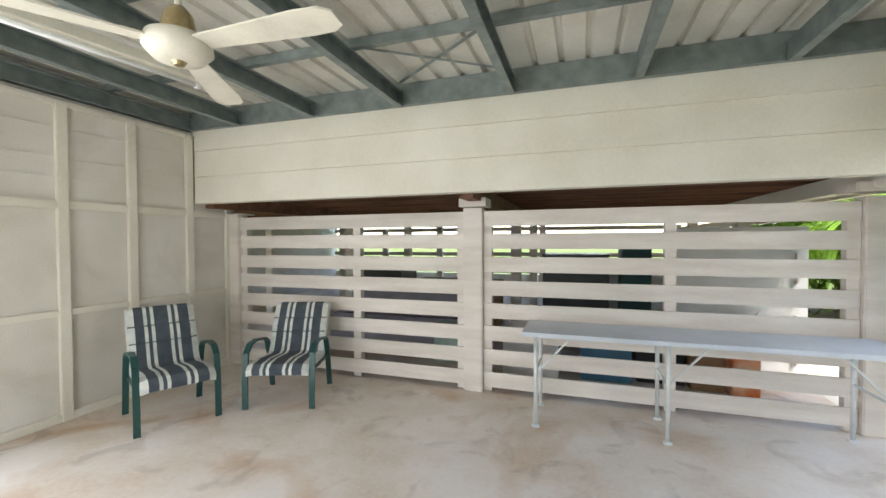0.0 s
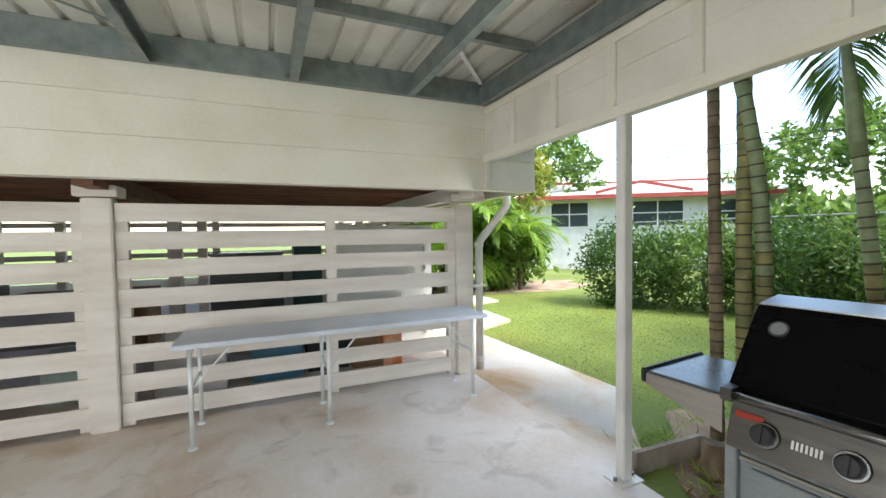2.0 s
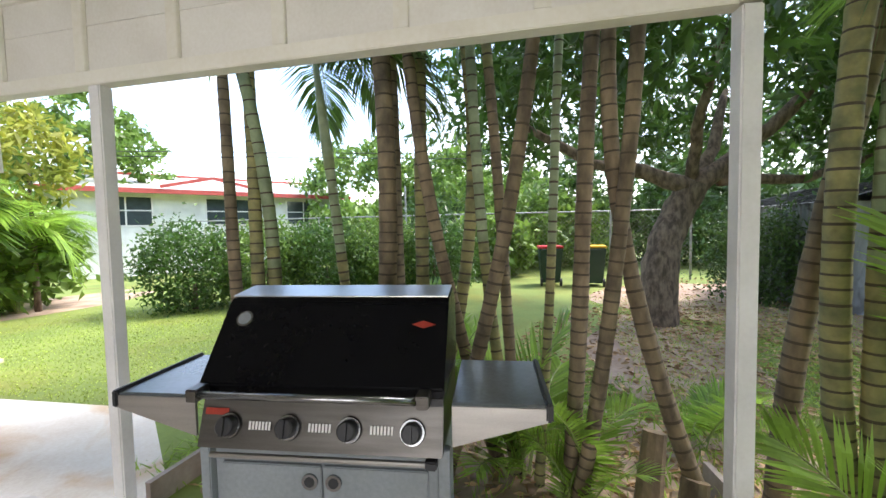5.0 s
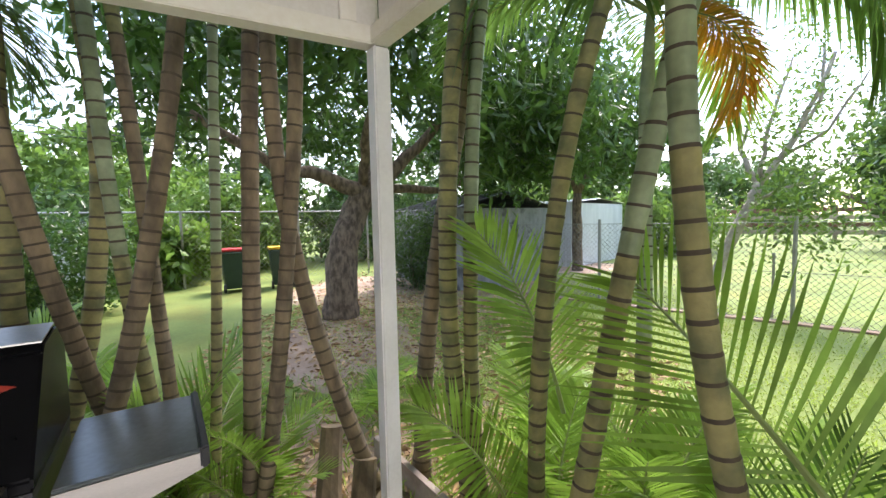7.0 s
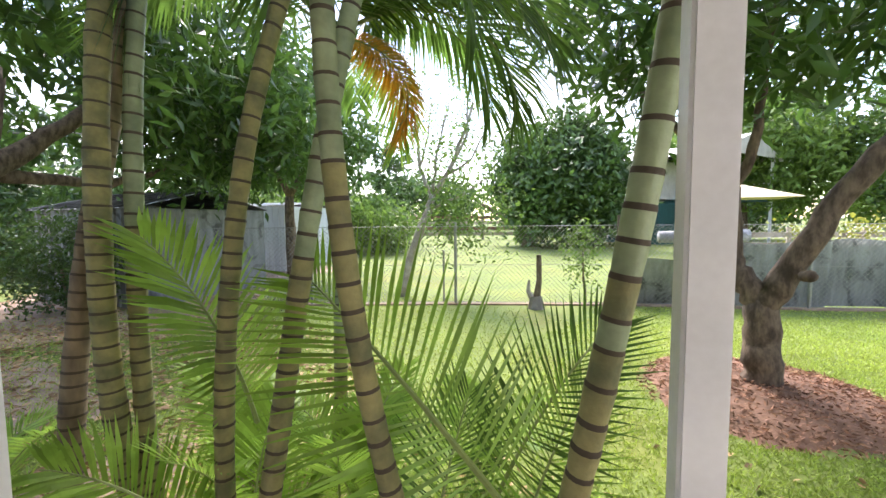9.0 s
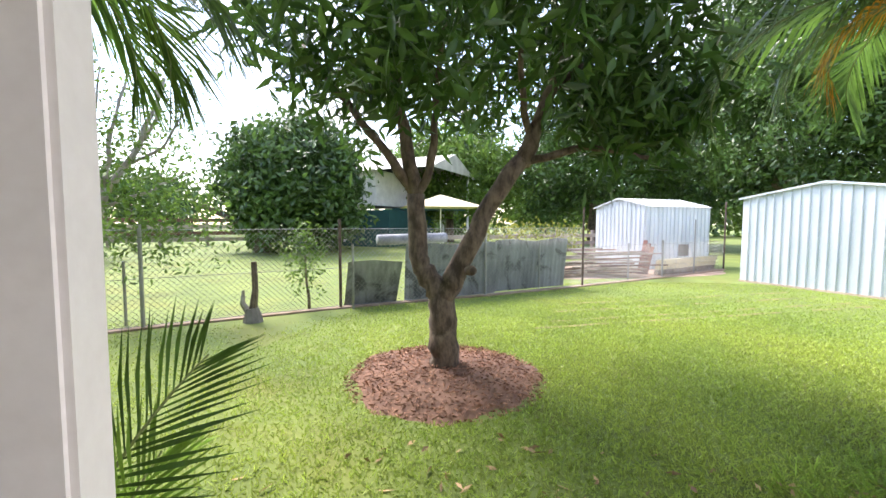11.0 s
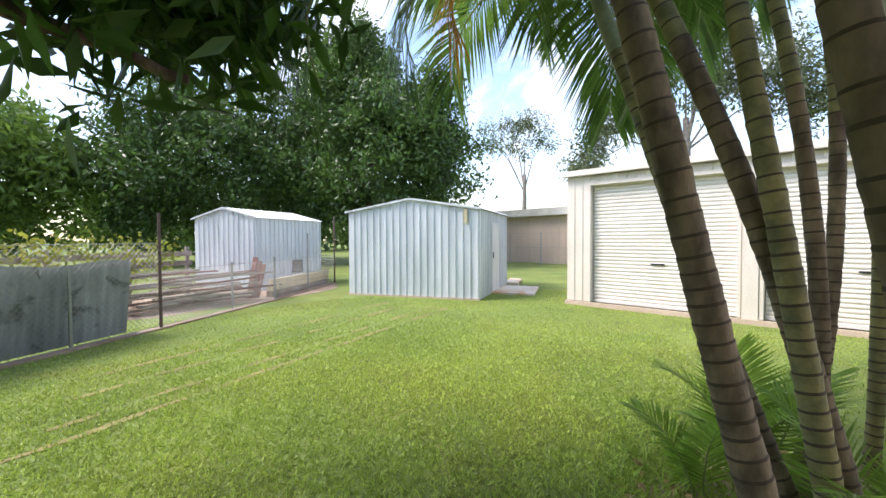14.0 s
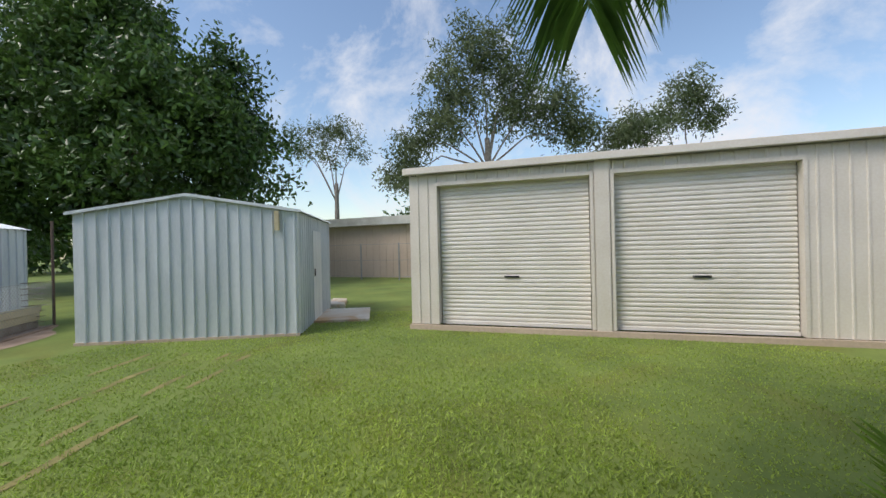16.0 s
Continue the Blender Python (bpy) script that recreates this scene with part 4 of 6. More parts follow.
palm(2.87, -0.49, -0.010, 0.069, 4.3, 0.034, "b", 5, 11, curve=(0.000, 0.000))
palm(2.51, -0.06, 0.037, -0.289, 4.5, 0.040, "b", 4, 12, curve=(-0.004, 0.031))
palm(2.72, -0.61, 0.001, -0.048, 4.2, 0.026, "g", 5, 13, curve=(0.000, 0.000))
palm(2.64, -0.77, -0.003, -0.049, 4.6, 0.042, "b", 4, 14, curve=(0.000, 0.000))
palm(2.45, -1.44, 0.102, 0.387, 4.6, 0.040, "b", 5, 15, curve=(-0.020, -0.078))
palm(2.52, -0.79, -0.030, -0.196, 4.6, 0.037, "b", 4, 16, curve=(0.005, 0.033))
palm(2.52, -1.70, -0.024, -0.048, 4.6, 0.049, "b", 5, 17, curve=(-0.014, -0.028))
palm(2.21, -1.88, 0.079, 0.149, 4.6, 0.048, "o", 4, 18, curve=(-0.027, -0.052))
palm(2.19, -1.93, 0.049, 0.084, 4.4, 0.039, "g", 5, 19, curve=(-0.021, -0.036))
palm(1.59, -1.84, 0.065, 0.080, 4.2, 0.035, "o", 4, 20, curve=(-0.053, -0.065))
palm(1.38, -1.68, -0.102, -0.097, 4.3, 0.035, "g", 5, 21, curve=(-0.013, -0.013))
palm(0.62, -1.81, 0.246, 0.160, 4.6, 0.031, "g", 4, 22, curve=(-0.051, -0.033))
palm(0.57, -1.63, -0.322, 0.011, 4.2, 0.029, "g", 5, 23, curve=(0.054, -0.002))
# clump west of the way out to the lawn
palm(-3.65, -2.39, 0.062, -0.252, 4.4, 0.061, "b", 3, 83, curve=(-0.001, 0.004))
palm(-2.90, -2.15, 0.031, -0.196, 4.5, 0.043, "b", 3, 84, curve=(0.000, -0.002))
palm(-2.45, -1.95, 0.038, -0.312, 4.6, 0.044, "o", 3, 85, curve=(-0.007, 0.054))
palm(-2.50, -2.06, 0.003, -0.053, 4.4, 0.030, "g", 3, 86, curve=(0.002, -0.037))
palm(-4.65, -2.18, -0.001, 0.107, 4.0, 0.042, "b", 4, 87, curve=(0.000, -0.060))
palm(-5.11, -2.12, 0.007, 0.195, 3.9, 0.042, "b", 4, 88, curve=(-0.002, -0.057))
palm(-4.11, -2.06, -0.031, -0.216, 4.2, 0.053, "b", 3, 90, curve=(-0.004, -0.031))
palm(-4.01, -2.16, -0.035, -0.176, 4.4, 0.049, "o", 3, 91, curve=(0.001, 0.007))
palm(-5.25, -1.75, 0.03, 0.06, 3.7, 0.040, "o", 3, 95, curve=(0.0, -0.03))
arch = palm(-4.23, -2.24, -0.078, -0.360, 3.35, 0.049, "b", 0, 89, crown=False, curve=(0.002, 0.009))
CROWN = (-4.47, -3.36, 3.16)
frond_between(arch, "droopy", CROWN, (-5.15, -3.05, 2.50), 0)
frond_between(arch, "droopy", CROWN, (-4.72, -4.35, 2.62), 0)
frond_between(arch, "droopy", CROWN, (-5.60, -3.30, 2.50), 0)
frond_between(arch, "droopy", CROWN, (-3.30, -4.38, 2.20), 0)
frond_between(arch, "droopy", CROWN, (-3.80, -4.12, 2.40), 0)
frond_between(arch, "orange", CROWN, (-3.95, -3.92, 2.62), 0)
for az, s in ((150, 0.8), (95, 0.9), (200, 0.75)):
    frond(arch, "long", Matrix.Translation(CROWN) @ Matrix.Rotation(radians(az), 4, "Z") @ Matrix.Scale(s, 4))

def seedling(x, y, n, kinds, size, seed, label="bright green young palm shoots at ground level"):
    rnd = random.Random(seed)
    t = thing("young_palm", label, "palm", pose(x, y, G), "young palms")
    for k in range(n):
        az = k * 360 / n + rnd.uniform(-25, 25)
        frond(t, rnd.choice(kinds), Matrix.Translation((x + rnd.uniform(-0.1, 0.1), y + rnd.uniform(-0.1, 0.1), G + 0.02)) @ Matrix.Rotation(radians(az), 4, "Z") @ Matrix.Rotation(radians(rnd.uniform(-18, 8)), 4, "Y") @ Matrix.Scale(size * rnd.uniform(0.8, 1.15), 4))

Y2 = ("young_y", "small_y", "upright_y")
for k, (x, y, n, s) in enumerate(((2.75, -0.45, 7, 0.68), (2.5, -0.8, 5, 0.5), (2.7, 0.2, 6, 0.7), (1.75, -1.95, 6, 0.6), (1.45, -2.45, 6, 0.6), (2.25, -2.45, 5, 0.6),
    (3.4, -1.7, 5, 0.6), (3.9, 0.1, 6, 0.75), (4.3, 0.9, 6, 0.8), (3.5, 1.1, 5, 0.65), (1.05, -2.95, 5, 0.55),
    (-3.2, -2.3, 4, 0.4), (-3.9, -2.3, 4, 0.5), (-4.3, -2.0, 5, 0.6), (-3.55, -1.85, 4, 0.5), (-4.8, -2.4, 6, 0.75), (-4.45, -2.65, 4, 0.5))):
    seedling(x, y, n, Y2, s, 200 + k)

# large low fronds that reach over the garden edge
low = thing("arching_palm", "large glossy palm fronds arching low over the lawn edge", "palm", pose(0.75, -1.95, G))
frond_between(low, "broad_y", (0.50, -1.98, 0.55), (1.27, -1.92, 1.31), -50)
frond_between(low, "upright_y", (1.68, -2.04, 0.62), (2.00, -1.78, 1.46), -35)
frond_between(low, "young_y", (1.80, -1.85, 0.10), (2.04, -1.45, 0.66), -35)
frond_between(low, "broad", (0.62, -2.14, 0.50), (0.25, -2.25, 1.15), 50)
frond_between(low, "broad_y", (0.53, -2.04, 0.35), (0.32, -2.15, 0.96), 45)
frond_between(low, "broad", (0.88, -2.10, 0.15), (0.76, -2.27, 0.84), 40)
part("stem_base", Mesh().tube([(0, 0, 0), (0.02, 0.05, 0.2), (0.05, 0.08, 0.42)], [0.05, 0.04, 0.025], 8), T_OLIVE, low)
hang = palm(1.95, -2.95, 0.02, -0.04, 2.9, 0.045, "g", 0, seed=77, crown=False)
for az, el, kind, s in ((206, -8, "droopy", 1.0), (222, 4, "droopy", 0.95), (188, -4, "droopy_y", 0.8), (165, 5, "droopy", 0.8), (245, 34, "orange", 0.5), (228, 38, "orange", 0.48), (235, 2, "droopy", 0.9), (195, -10, "droopy", 0.85), (262, 30, "droopy_y", 0.6), (300, 5, "long", 0.8), (20, 0, "long", 0.9), (75, 5, "droopy", 0.8), (120, 0, "droopy", 0.8)):
    frond(hang, kind, Matrix.Translation((2.0, -3.06, 2.72)) @ Matrix.Rotation(radians(az), 4, "Z") @ Matrix.Rotation(radians(el), 4, "Y") @ Matrix.Scale(s, 4))

# cut palm stubs and the bed edging
for x, y, h, kx, ky in ((2.55, -1.15, 0.42, 0.25, -0.15), (2.35, -1.28, 0.30, 0.3, -0.2), (2.15, -1.42, 0.25, 0.1, 0.2), (2.5, 1.3, 0.22, 0.1, 0.0), (-3.75, -1.9, 0.5, 0.35, 0.25), (-3.6, -1.7, 0.45, 0.1, 0.4)):
    solid("palm_stub", Mesh().tube([(x, y, G), (x + kx * 0.5 * h, y + ky * 0.5 * h, G + h * 0.5), (x + kx * h, y + ky * h, G + h)], [0.075, 0.066, 0.062], 10), T_BROWN, "sawn-off brown palm stub in the garden bed", "stump", "palm stubs", smooth=False)
for k, (a, b) in enumerate((((2.08, 1.52), (2.68, 1.50)), ((2.68, 1.50), (2.9, 0.9)), ((2.9, -1.55), (2.2, -1.65)), ((2.2, -1.65), (1.6, -1.75)))):
    solid("bed_edging", Mesh().beam((*a, G + 0.07), (*b, G + 0.07), 0.035, 0.16), PLANK, "weathered timber garden bed edging", "edging", "bed edgings")

def litter(name, cx, cy, rx, ry, n, label, z=G + 0.012):
    r = np.sqrt(np.random.rand(n))
    a = np.random.rand(n) * 2 * np.pi
    P = np.stack([cx + rx * r * np.cos(a), cy + ry * r * np.sin(a), np.full(n, z) + np.random.rand(n) * 0.012], 1)
    D = np.stack([np.random.normal(size=n), np.random.normal(size=n), np.random.normal(size=n) * 0.12], 1)
    ob = leaves(name, P, D, np.random.uniform(0.05, 0.13, n), np.random.uniform(0.02, 0.04, n), DRYLEAF, 0.15)
    return tagged(ob, label, "leaf litter", kind="stuff")

def patch(name, cx, cy, rx, ry, material, label, z, seed):
    rnd = random.Random(seed)
    ph = [rnd.uniform(0, 6.3) for _ in range(4)]
    q = Mesh()
    q.face([(cx + rx * math.cos(a) * (1 + 0.16 * math.sin(3 * a + ph[0]) + 0.08 * math.sin(7 * a + ph[1])), cy + ry * math.sin(a) * (1 + 0.16 * math.sin(2 * a + ph[2]) + 0.08 * math.sin(5 * a + ph[3])), z) for a in [2 * math.pi * k / 48 for k in range(48)]])
    return structure(name, q, material, label)

patch("garden_bed", 3.0, -0.3, 1.0, 2.0, DIRT, "bare brown soil of the palm bed", G + 0.004, 1)
patch("garden_bed", 1.3, -2.15, 1.5, 0.55, DIRT, "bare brown soil of the palm bed", G + 0.005, 2)
patch("garden_bed", -3.9, -2.3, 1.6, 0.7, DIRT, "bare brown soil of the palm bed", G + 0.004, 3)
patch("dirt_patch", 5.6, -2.1, 1.7, 1.0, DIRT, "bare trampled soil under the trees", G + 0.006, 4)
patch("dirt_patch", 9.2, -4.8, 3.0, 2.6, DIRT, "bare trampled soil under the trees", G + 0.004, 5)
patch("dirt_patch", 6.0, 9.9, 3.4, 1.2, DIRT, "brown mulch bed under the shrubs", G + 0.004, 6)
patch("dirt_patch", 10.3, -10.4, 2.2, 1.6, DIRT, "bare soil near the far shed", G + 0.005, 7)
patch("dirt_patch", -8.2, -13.6, 4.2, 2.4, DIRT, "bare ground behind the wire fence", G + 0.004, 8)
litter("leaf_litter", 5.2, -2.9, 3.4, 2.6, 5200, "fallen brown leaves on thin grass")
litter("leaf_litter", 9.4, -5.0, 3.2, 3.2, 1600, "fallen brown leaves on bare soil")
litter("leaf_litter", 2.6, -0.2, 0.8, 1.7, 900, "dry leaves in the palm bed")
litter("leaf_litter", 1.2, -2.1, 1.4, 0.6, 500, "dry leaves in the palm bed")
litter("leaf_litter", -0.3, -3.0, 2.4, 0.9, 160, "scattered dry leaves on the lawn")
litter("leaf_litter", -3.9, -2.3, 1.5, 0.8, 500, "dry leaves in the palm bed")

# ---- trees ----
def limb(q, pts, r0, r1, n=9, wob=0.02, seed=0):
    rnd = random.Random(seed)
    P, R = [], []
    pts = [Vector(p) for p in pts]
    for k in range(len(pts) - 1):
        for j in range(4):
            u = j / 4
            P.append(pts[k].lerp(pts[k + 1], u) + Vector((rnd.uniform(-wob, wob), rnd.uniform(-wob, wob), rnd.uniform(-wob, wob))) * (1 if k + j else 0))
    P.append(pts[-1])
    R = [(r0 + (r1 - r0) * k / (len(P) - 1)) * rnd.uniform(0.93, 1.08) for k in range(len(P))]
    q.tube(P, R, n)

def clumps(centres, spread, per, L, W, down=0.5):
    """Whorls of leaves round each centre."""
    C = np.repeat(np.asarray(centres, float), per, axis=0)
    n = len(C)
    D = np.random.normal(size=(n, 3))
    D[:, 2] -= down
    P = C + np.random.normal(size=(n, 3)) * spread
    return P, D, np.random.uniform(0.7, 1.15, n) * L, np.random.uniform(0.8, 1.1, n) * W

def shell(n, cx, cy, cz, rx, ry, rz, inner=0.55, seed=0, lumps=0.2, cut=-1.0):
    """Places for foliage in an uneven ellipsoid."""
    rs = np.random.RandomState(seed)
    v = rs.normal(size=(n * 2, 3))
    v /= np.linalg.norm(v, axis=1, keepdims=True)
    v = v[v[:, 2] > cut][:n]
    ph = rs.rand(6) * 6.3
    k = 1 + lumps * (np.sin(4 * v[:, 0] + ph[0]) * np.sin(5 * v[:, 1] + ph[1]) + 0.7 * np.sin(7 * v[:, 2] + ph[2]) * np.sin(6 * v[:, 0] + ph[3]))
    r = (inner + (1 - inner) * rs.rand(len(v)) ** 0.6) * k
    return np.stack([cx + rx * r * v[:, 0], cy + ry * r * v[:, 1], cz + rz * r * v[:, 2]], 1)

def tree(name, label, base, limbs, centres, per, spread, L, W, leaf, bark, down=0.5, cat="tree"):
    t = thing(name, label, cat, pose(*base))
    inv = Vector(base)
    q = Mesh()
    for k, (pts, r0, r1) in enumerate(limbs):
        limb(q, [Vector(p) - inv for p in pts], r0, r1, 10, 0.02, k)
    part("trunk", q, bark, t, smooth=True)
    P, D, LL, WW = clumps(np.asarray(centres) - np.array(base), spread, per, L, W, down)
    leaves("crown", P, D, LL, WW, leaf, parent=t)
    return t

# distant trees that close the view to the south and west
for k, (x, y, r, h) in enumerate(((-48, -40, 7, 7), (-36, -47, 8, 6), (-24, -52, 7, 7), (-10, -56, 8, 6), (8, -58, 8, 6.5), (24, -50, 7, 6), (36, -36, 7, 7), (42, -16, 8, 6), (40, 6, 7, 6), (-58, -8, 7, 6))):
    tree("distant_tree", "far leafy tree at the edge of the neighbourhood", (x, y, G), [([(x, y, -0.1), (x + 0.2, y, h * 0.4), (x, y + 0.2, h * 0.8)], 0.3, 0.12)], shell(150, x, y, h * 0.55, r, r, h * 0.55, 0.45, 400 + k, 0.25, -0.9), 26, 0.8, 0.95, 0.42, LEAF_D if k % 2 else LEAF_L, BARK, 0.2)

# forked mango tree on its mulch mound
B = Vector((-0.95, -5.15, 0))
limbs = [([(-0.93, -5.12, -0.06), (-0.92, -5.12, 0.12), (-0.91, -5.12, 0.4), (-0.90, -5.13, 0.78)], 0.16, 0.13),
    ([(-0.90, -5.13, 0.72), (-0.78, -5.17, 0.92), (-0.66, -5.22, 1.17), (-0.65, -5.26, 1.77)], 0.115, 0.085),
    ([(-0.65, -5.26, 1.7), (-0.55, -5.33, 2.4), (-0.42, -5.45, 3.2), (-0.3, -5.6, 3.9)], 0.075, 0.03),
    ([(-0.65, -5.26, 1.72), (-0.80, -5.15, 2.1), (-0.82, -5.1, 2.7), (-0.9, -4.9, 3.4)], 0.05, 0.02),
    ([(-0.65, -5.26, 1.75), (-0.35, -5.3, 2.2), (0.1, -5.5, 2.8), (0.5, -5.9, 3.4)], 0.055, 0.02),
    ([(-0.91, -5.12, 0.72), (-1.02, -5.1, 0.95), (-1.29, -5.05, 1.55), (-1.66, -4.97, 2.10)], 0.115, 0.085),
    ([(-1.66, -4.97, 2.06), (-1.82, -4.93, 2.45), (-1.98, -4.91, 2.9), (-2.2, -4.89, 3.7)], 0.085, 0.03),
    ([(-1.66, -4.97, 2.08), (-2.1, -4.85, 2.2), (-2.45, -4.72, 2.19), (-2.78, -4.6, 2.10)], 0.045, 0.02),
    ([(-1.75, -4.95, 2.3), (-1.55, -4.75, 2.75), (-1.45, -4.55, 3.3)], 0.04, 0.02),
    ([(-1.98, -4.91, 2.8), (-2.5, -5.1, 3.2), (-3.0, -5.2, 3.5)], 0.04, 0.015)]
cent = list(shell(430, -1.2, -5.15, 3.55, 2.35, 2.0, 1.3, 0.3, 11, 0.15, -0.9))
cent += [(-2.6 + random.uniform(-0.45, 0.45), -4.65 + random.uniform(-0.3, 0.3), 2.35 + random.uniform(-0.25, 0.3)) for _ in range(26)]
cent += [(-3.0 + random.uniform(-0.4, 0.4), -4.9 + random.uniform(-0.5, 0.5), 2.85 + random.uniform(-0.35, 0.3)) for _ in range(34)]
tree("mango_tree", "forked mango tree with rough dark trunk and long drooping leaves", (-0.93, -5.12, -0.02), limbs, cent, 24, 0.15, 0.24, 0.062, LEAF_M, BARK, 0.55)
part_k = Mesh().tube([(-1.12, -4.96, 1.02), (-1.14, -4.88, 1.03), (-1.15, -4.84, 1.03)], [0.045, 0.05, 0.03], 10)
solid("branch_knot", part_k, BARK, "sawn branch knot on the mango trunk", "knot", smooth=True)
mb = Mesh()
R, A = 12, 40
ph = [random.uniform(0, 6.3) for _ in range(3)]
for i in range(R + 1):
    for j in range(A):
        a = 2 * math.pi * j / A
        rr = i / R
        ed = 1 + 0.07 * math.sin(3 * a + ph[0]) + 0.05 * math.sin(8 * a + ph[1])
        mb.v.append((-0.93 + 0.98 * rr * ed * math.cos(a), -5.15 + 0.98 * rr * ed * math.sin(a), G - 0.01 + 0.16 * (1 - rr ** 2.2) + 0.012 * random.uniform(-1, 1)))
for i in range(R):
    for j in range(A):
        mb.f.append((i * A + j, (i + 1) * A + j, (i + 1) * A + (j + 1) % A, i * A + (j + 1) % A))
        mb.m.append(0)
solid("mulch_mound", mb, MOUND, "round mound of red-brown wood mulch round the tree", "mulch", smooth=True)
n = 5200
r = np.sqrt(np.random.rand(n)) * 1.0
a = np.random.rand(n) * 2 * np.pi
P = np.stack([-0.93 + r * np.cos(a), -5.15 + r * np.sin(a), G + 0.16 * np.clip(1 - r ** 2.2, 0, 1) + np.random.rand(n) * 0.012], 1)
D = np.stack([np.random.normal(size=n), np.random.normal(size=n), np.random.normal(size=n) * 0.35], 1)
tagged(leaves("mulch_chips", P, D, np.random.uniform(0.025, 0.065, n), np.random.uniform(0.008, 0.018, n), MULCH, 0.1), "loose red-brown bark chips on the mound", "mulch", kind="stuff")

# old mango tree east of the patio
limbs = [([(7.1, -2.35, -0.1), (7.05, -2.4, 0.3), (7.15, -2.45, 1.0), (7.35, -2.75, 1.7), (7.3, -2.95, 2.1)], 0.30, 0.2),
    ([(7.3, -2.9, 2.0), (7.2, -2.2, 2.25), (7.0, -1.4, 2.4), (6.8, -0.4, 3.0)], 0.14, 0.05), ([(7.3, -2.95, 2.0), (7.4, -3.6, 2.5), (7.3, -4.3, 3.2), (7.2, -4.8, 4.0)], 0.15, 0.05),
    ([(7.3, -2.9, 2.0), (7.6, -3.3, 2.6), (8.0, -3.6, 3.6)], 0.13, 0.05), ([(7.4, -3.3, 2.1), (7.7, -4.6, 2.1), (8.0, -5.9, 2.5)], 0.09, 0.04), ([(7.3, -2.9, 2.1), (6.7, -2.8, 3.0), (6.2, -2.9, 3.9)], 0.1, 0.04)]
cent = np.concatenate([shell(420, 7.4, -3.0, 4.4, 3.6, 4.6, 2.3, 0.35, 12, 0.2, -0.75), shell(90, 7.2, -6.2, 3.2, 1.6, 1.8, 1.0, 0.3, 13)])
tree("mango_tree", "old spreading mango tree with a thick leaning trunk", (7.1, -2.35, G), limbs, cent, 44, 0.27, 0.27, 0.085, LEAF_M, BARK, 0.5)
tree("shade_tree", "dense dark tree behind the far shed", (9.1, -9.9, G), [([(9.1, -9.9, -0.1), (9.1, -9.9, 1.0), (9.0, -9.8, 2.2)], 0.17, 0.12), ([(9.0, -9.8, 2.2), (9.3, -9.2, 3.5)], 0.1, 0.04), ([(9.0, -9.8, 2.2), (8.6, -10.5, 3.6)], 0.1, 0.04)],
    shell(260, 9.0, -9.4, 4.0, 2.6, 2.6, 2.1, 0.35, 14, 0.2, -0.8), 40, 0.26, 0.26, 0.085, LEAF_M, BARK)
tree("garden_bush", "dense dark green bush beside the shed", (9.0, -4.6, G), [([(9.0, -4.6, -0.1), (9.0, -4.5, 0.7)], 0.05, 0.02)], shell(190, 9.0, -4.6, 0.85, 0.75, 0.9, 0.95, 0.4, 15, 0.2), 26, 0.13, 0.12, 0.04, LEAF_D, BARK, 0.1, "bush")
tree("leaning_tree", "thin leaning pale-limbed tree behind the wire fence", (4.4, -8.1, G), [([(4.4, -8.1, -0.1), (4.2, -8.2, 0.8), (3.9, -8.4, 1.7), (3.85, -8.5, 2.0)], 0.10, 0.07), ([(3.85, -8.5, 1.9), (4.2, -8.6, 2.6), (4.3, -8.7, 3.6)], 0.05, 0.03), ([(3.85, -8.5, 1.95), (3.4, -8.6, 2.7), (3.0, -8.6, 3.8)], 0.055, 0.03), ([(3.5, -8.6, 2.6), (3.2, -8.8, 3.2), (3.2, -8.8, 4.0)], 0.035, 0.02), ([(3.9, -8.4, 1.7), (3.2, -8.5, 2.0), (2.7, -8.6, 2.3)], 0.03, 0.012), ([(3.85, -8.5, 2.0), (3.75, -8.5, 2.9), (3.5, -8.6, 3.9)], 0.04, 0.015), ([(4.2, -8.6, 2.6), (4.0, -8.6, 3.2), (3.9, -8.6, 3.9)], 0.03, 0.012), ([(3.6, -8.6, 2.4), (3.0, -8.5, 2.7), (2.6, -8.5, 3.4)], 0.03, 0.012)],
    np.concatenate([shell(30, 3.5, -8.6, 4.2, 1.2, 0.9, 0.7, 0.3, 16), shell(90, 3.1, -8.3, 1.55, 1.0, 0.6, 0.7, 0.2, 17), shell(70, 3.5, -8.7, 2.9, 0.9, 0.7, 1.0, 0.2, 51)]), 16, 0.2, 0.12, 0.045, LEAF_L, BARK_P, 0.3)
tree("fence_shrub", "light green shrub growing through the wire fence", (0.85, -8.75, G), [([(0.85, -8.75, -0.1), (0.9, -8.7, 0.9)], 0.03, 0.012)], shell(34, 0.9, -8.75, 0.85, 0.35, 0.25, 0.75, 0.2, 18), 14, 0.12, 0.10, 0.04, LEAF_L, BARK, 0.2, "shrub")
st = thing("tree_stump", "split grey tree stump with a broken upright branch", "stump", pose(1.6, -7.95, G))
part("base", Mesh().tube([(0, 0, -0.05), (0, 0, 0.1), (0.01, 0, 0.22)], [0.17, 0.13, 0.10], 10), BARK_G, st)
part("broken_branch", Mesh().tube([(0, 0, 0.15), (-0.05, 0.02, 0.5), (-0.04, 0.02, 0.95)], [0.07, 0.05, 0.045], 8), BARK, st)
part("broken_branch", Mesh().tube([(0.06, 0, 0.15), (0.14, 0.02, 0.3), (0.13, 0.0, 0.5)], [0.06, 0.045, 0.02], 8), BARK_P, st)
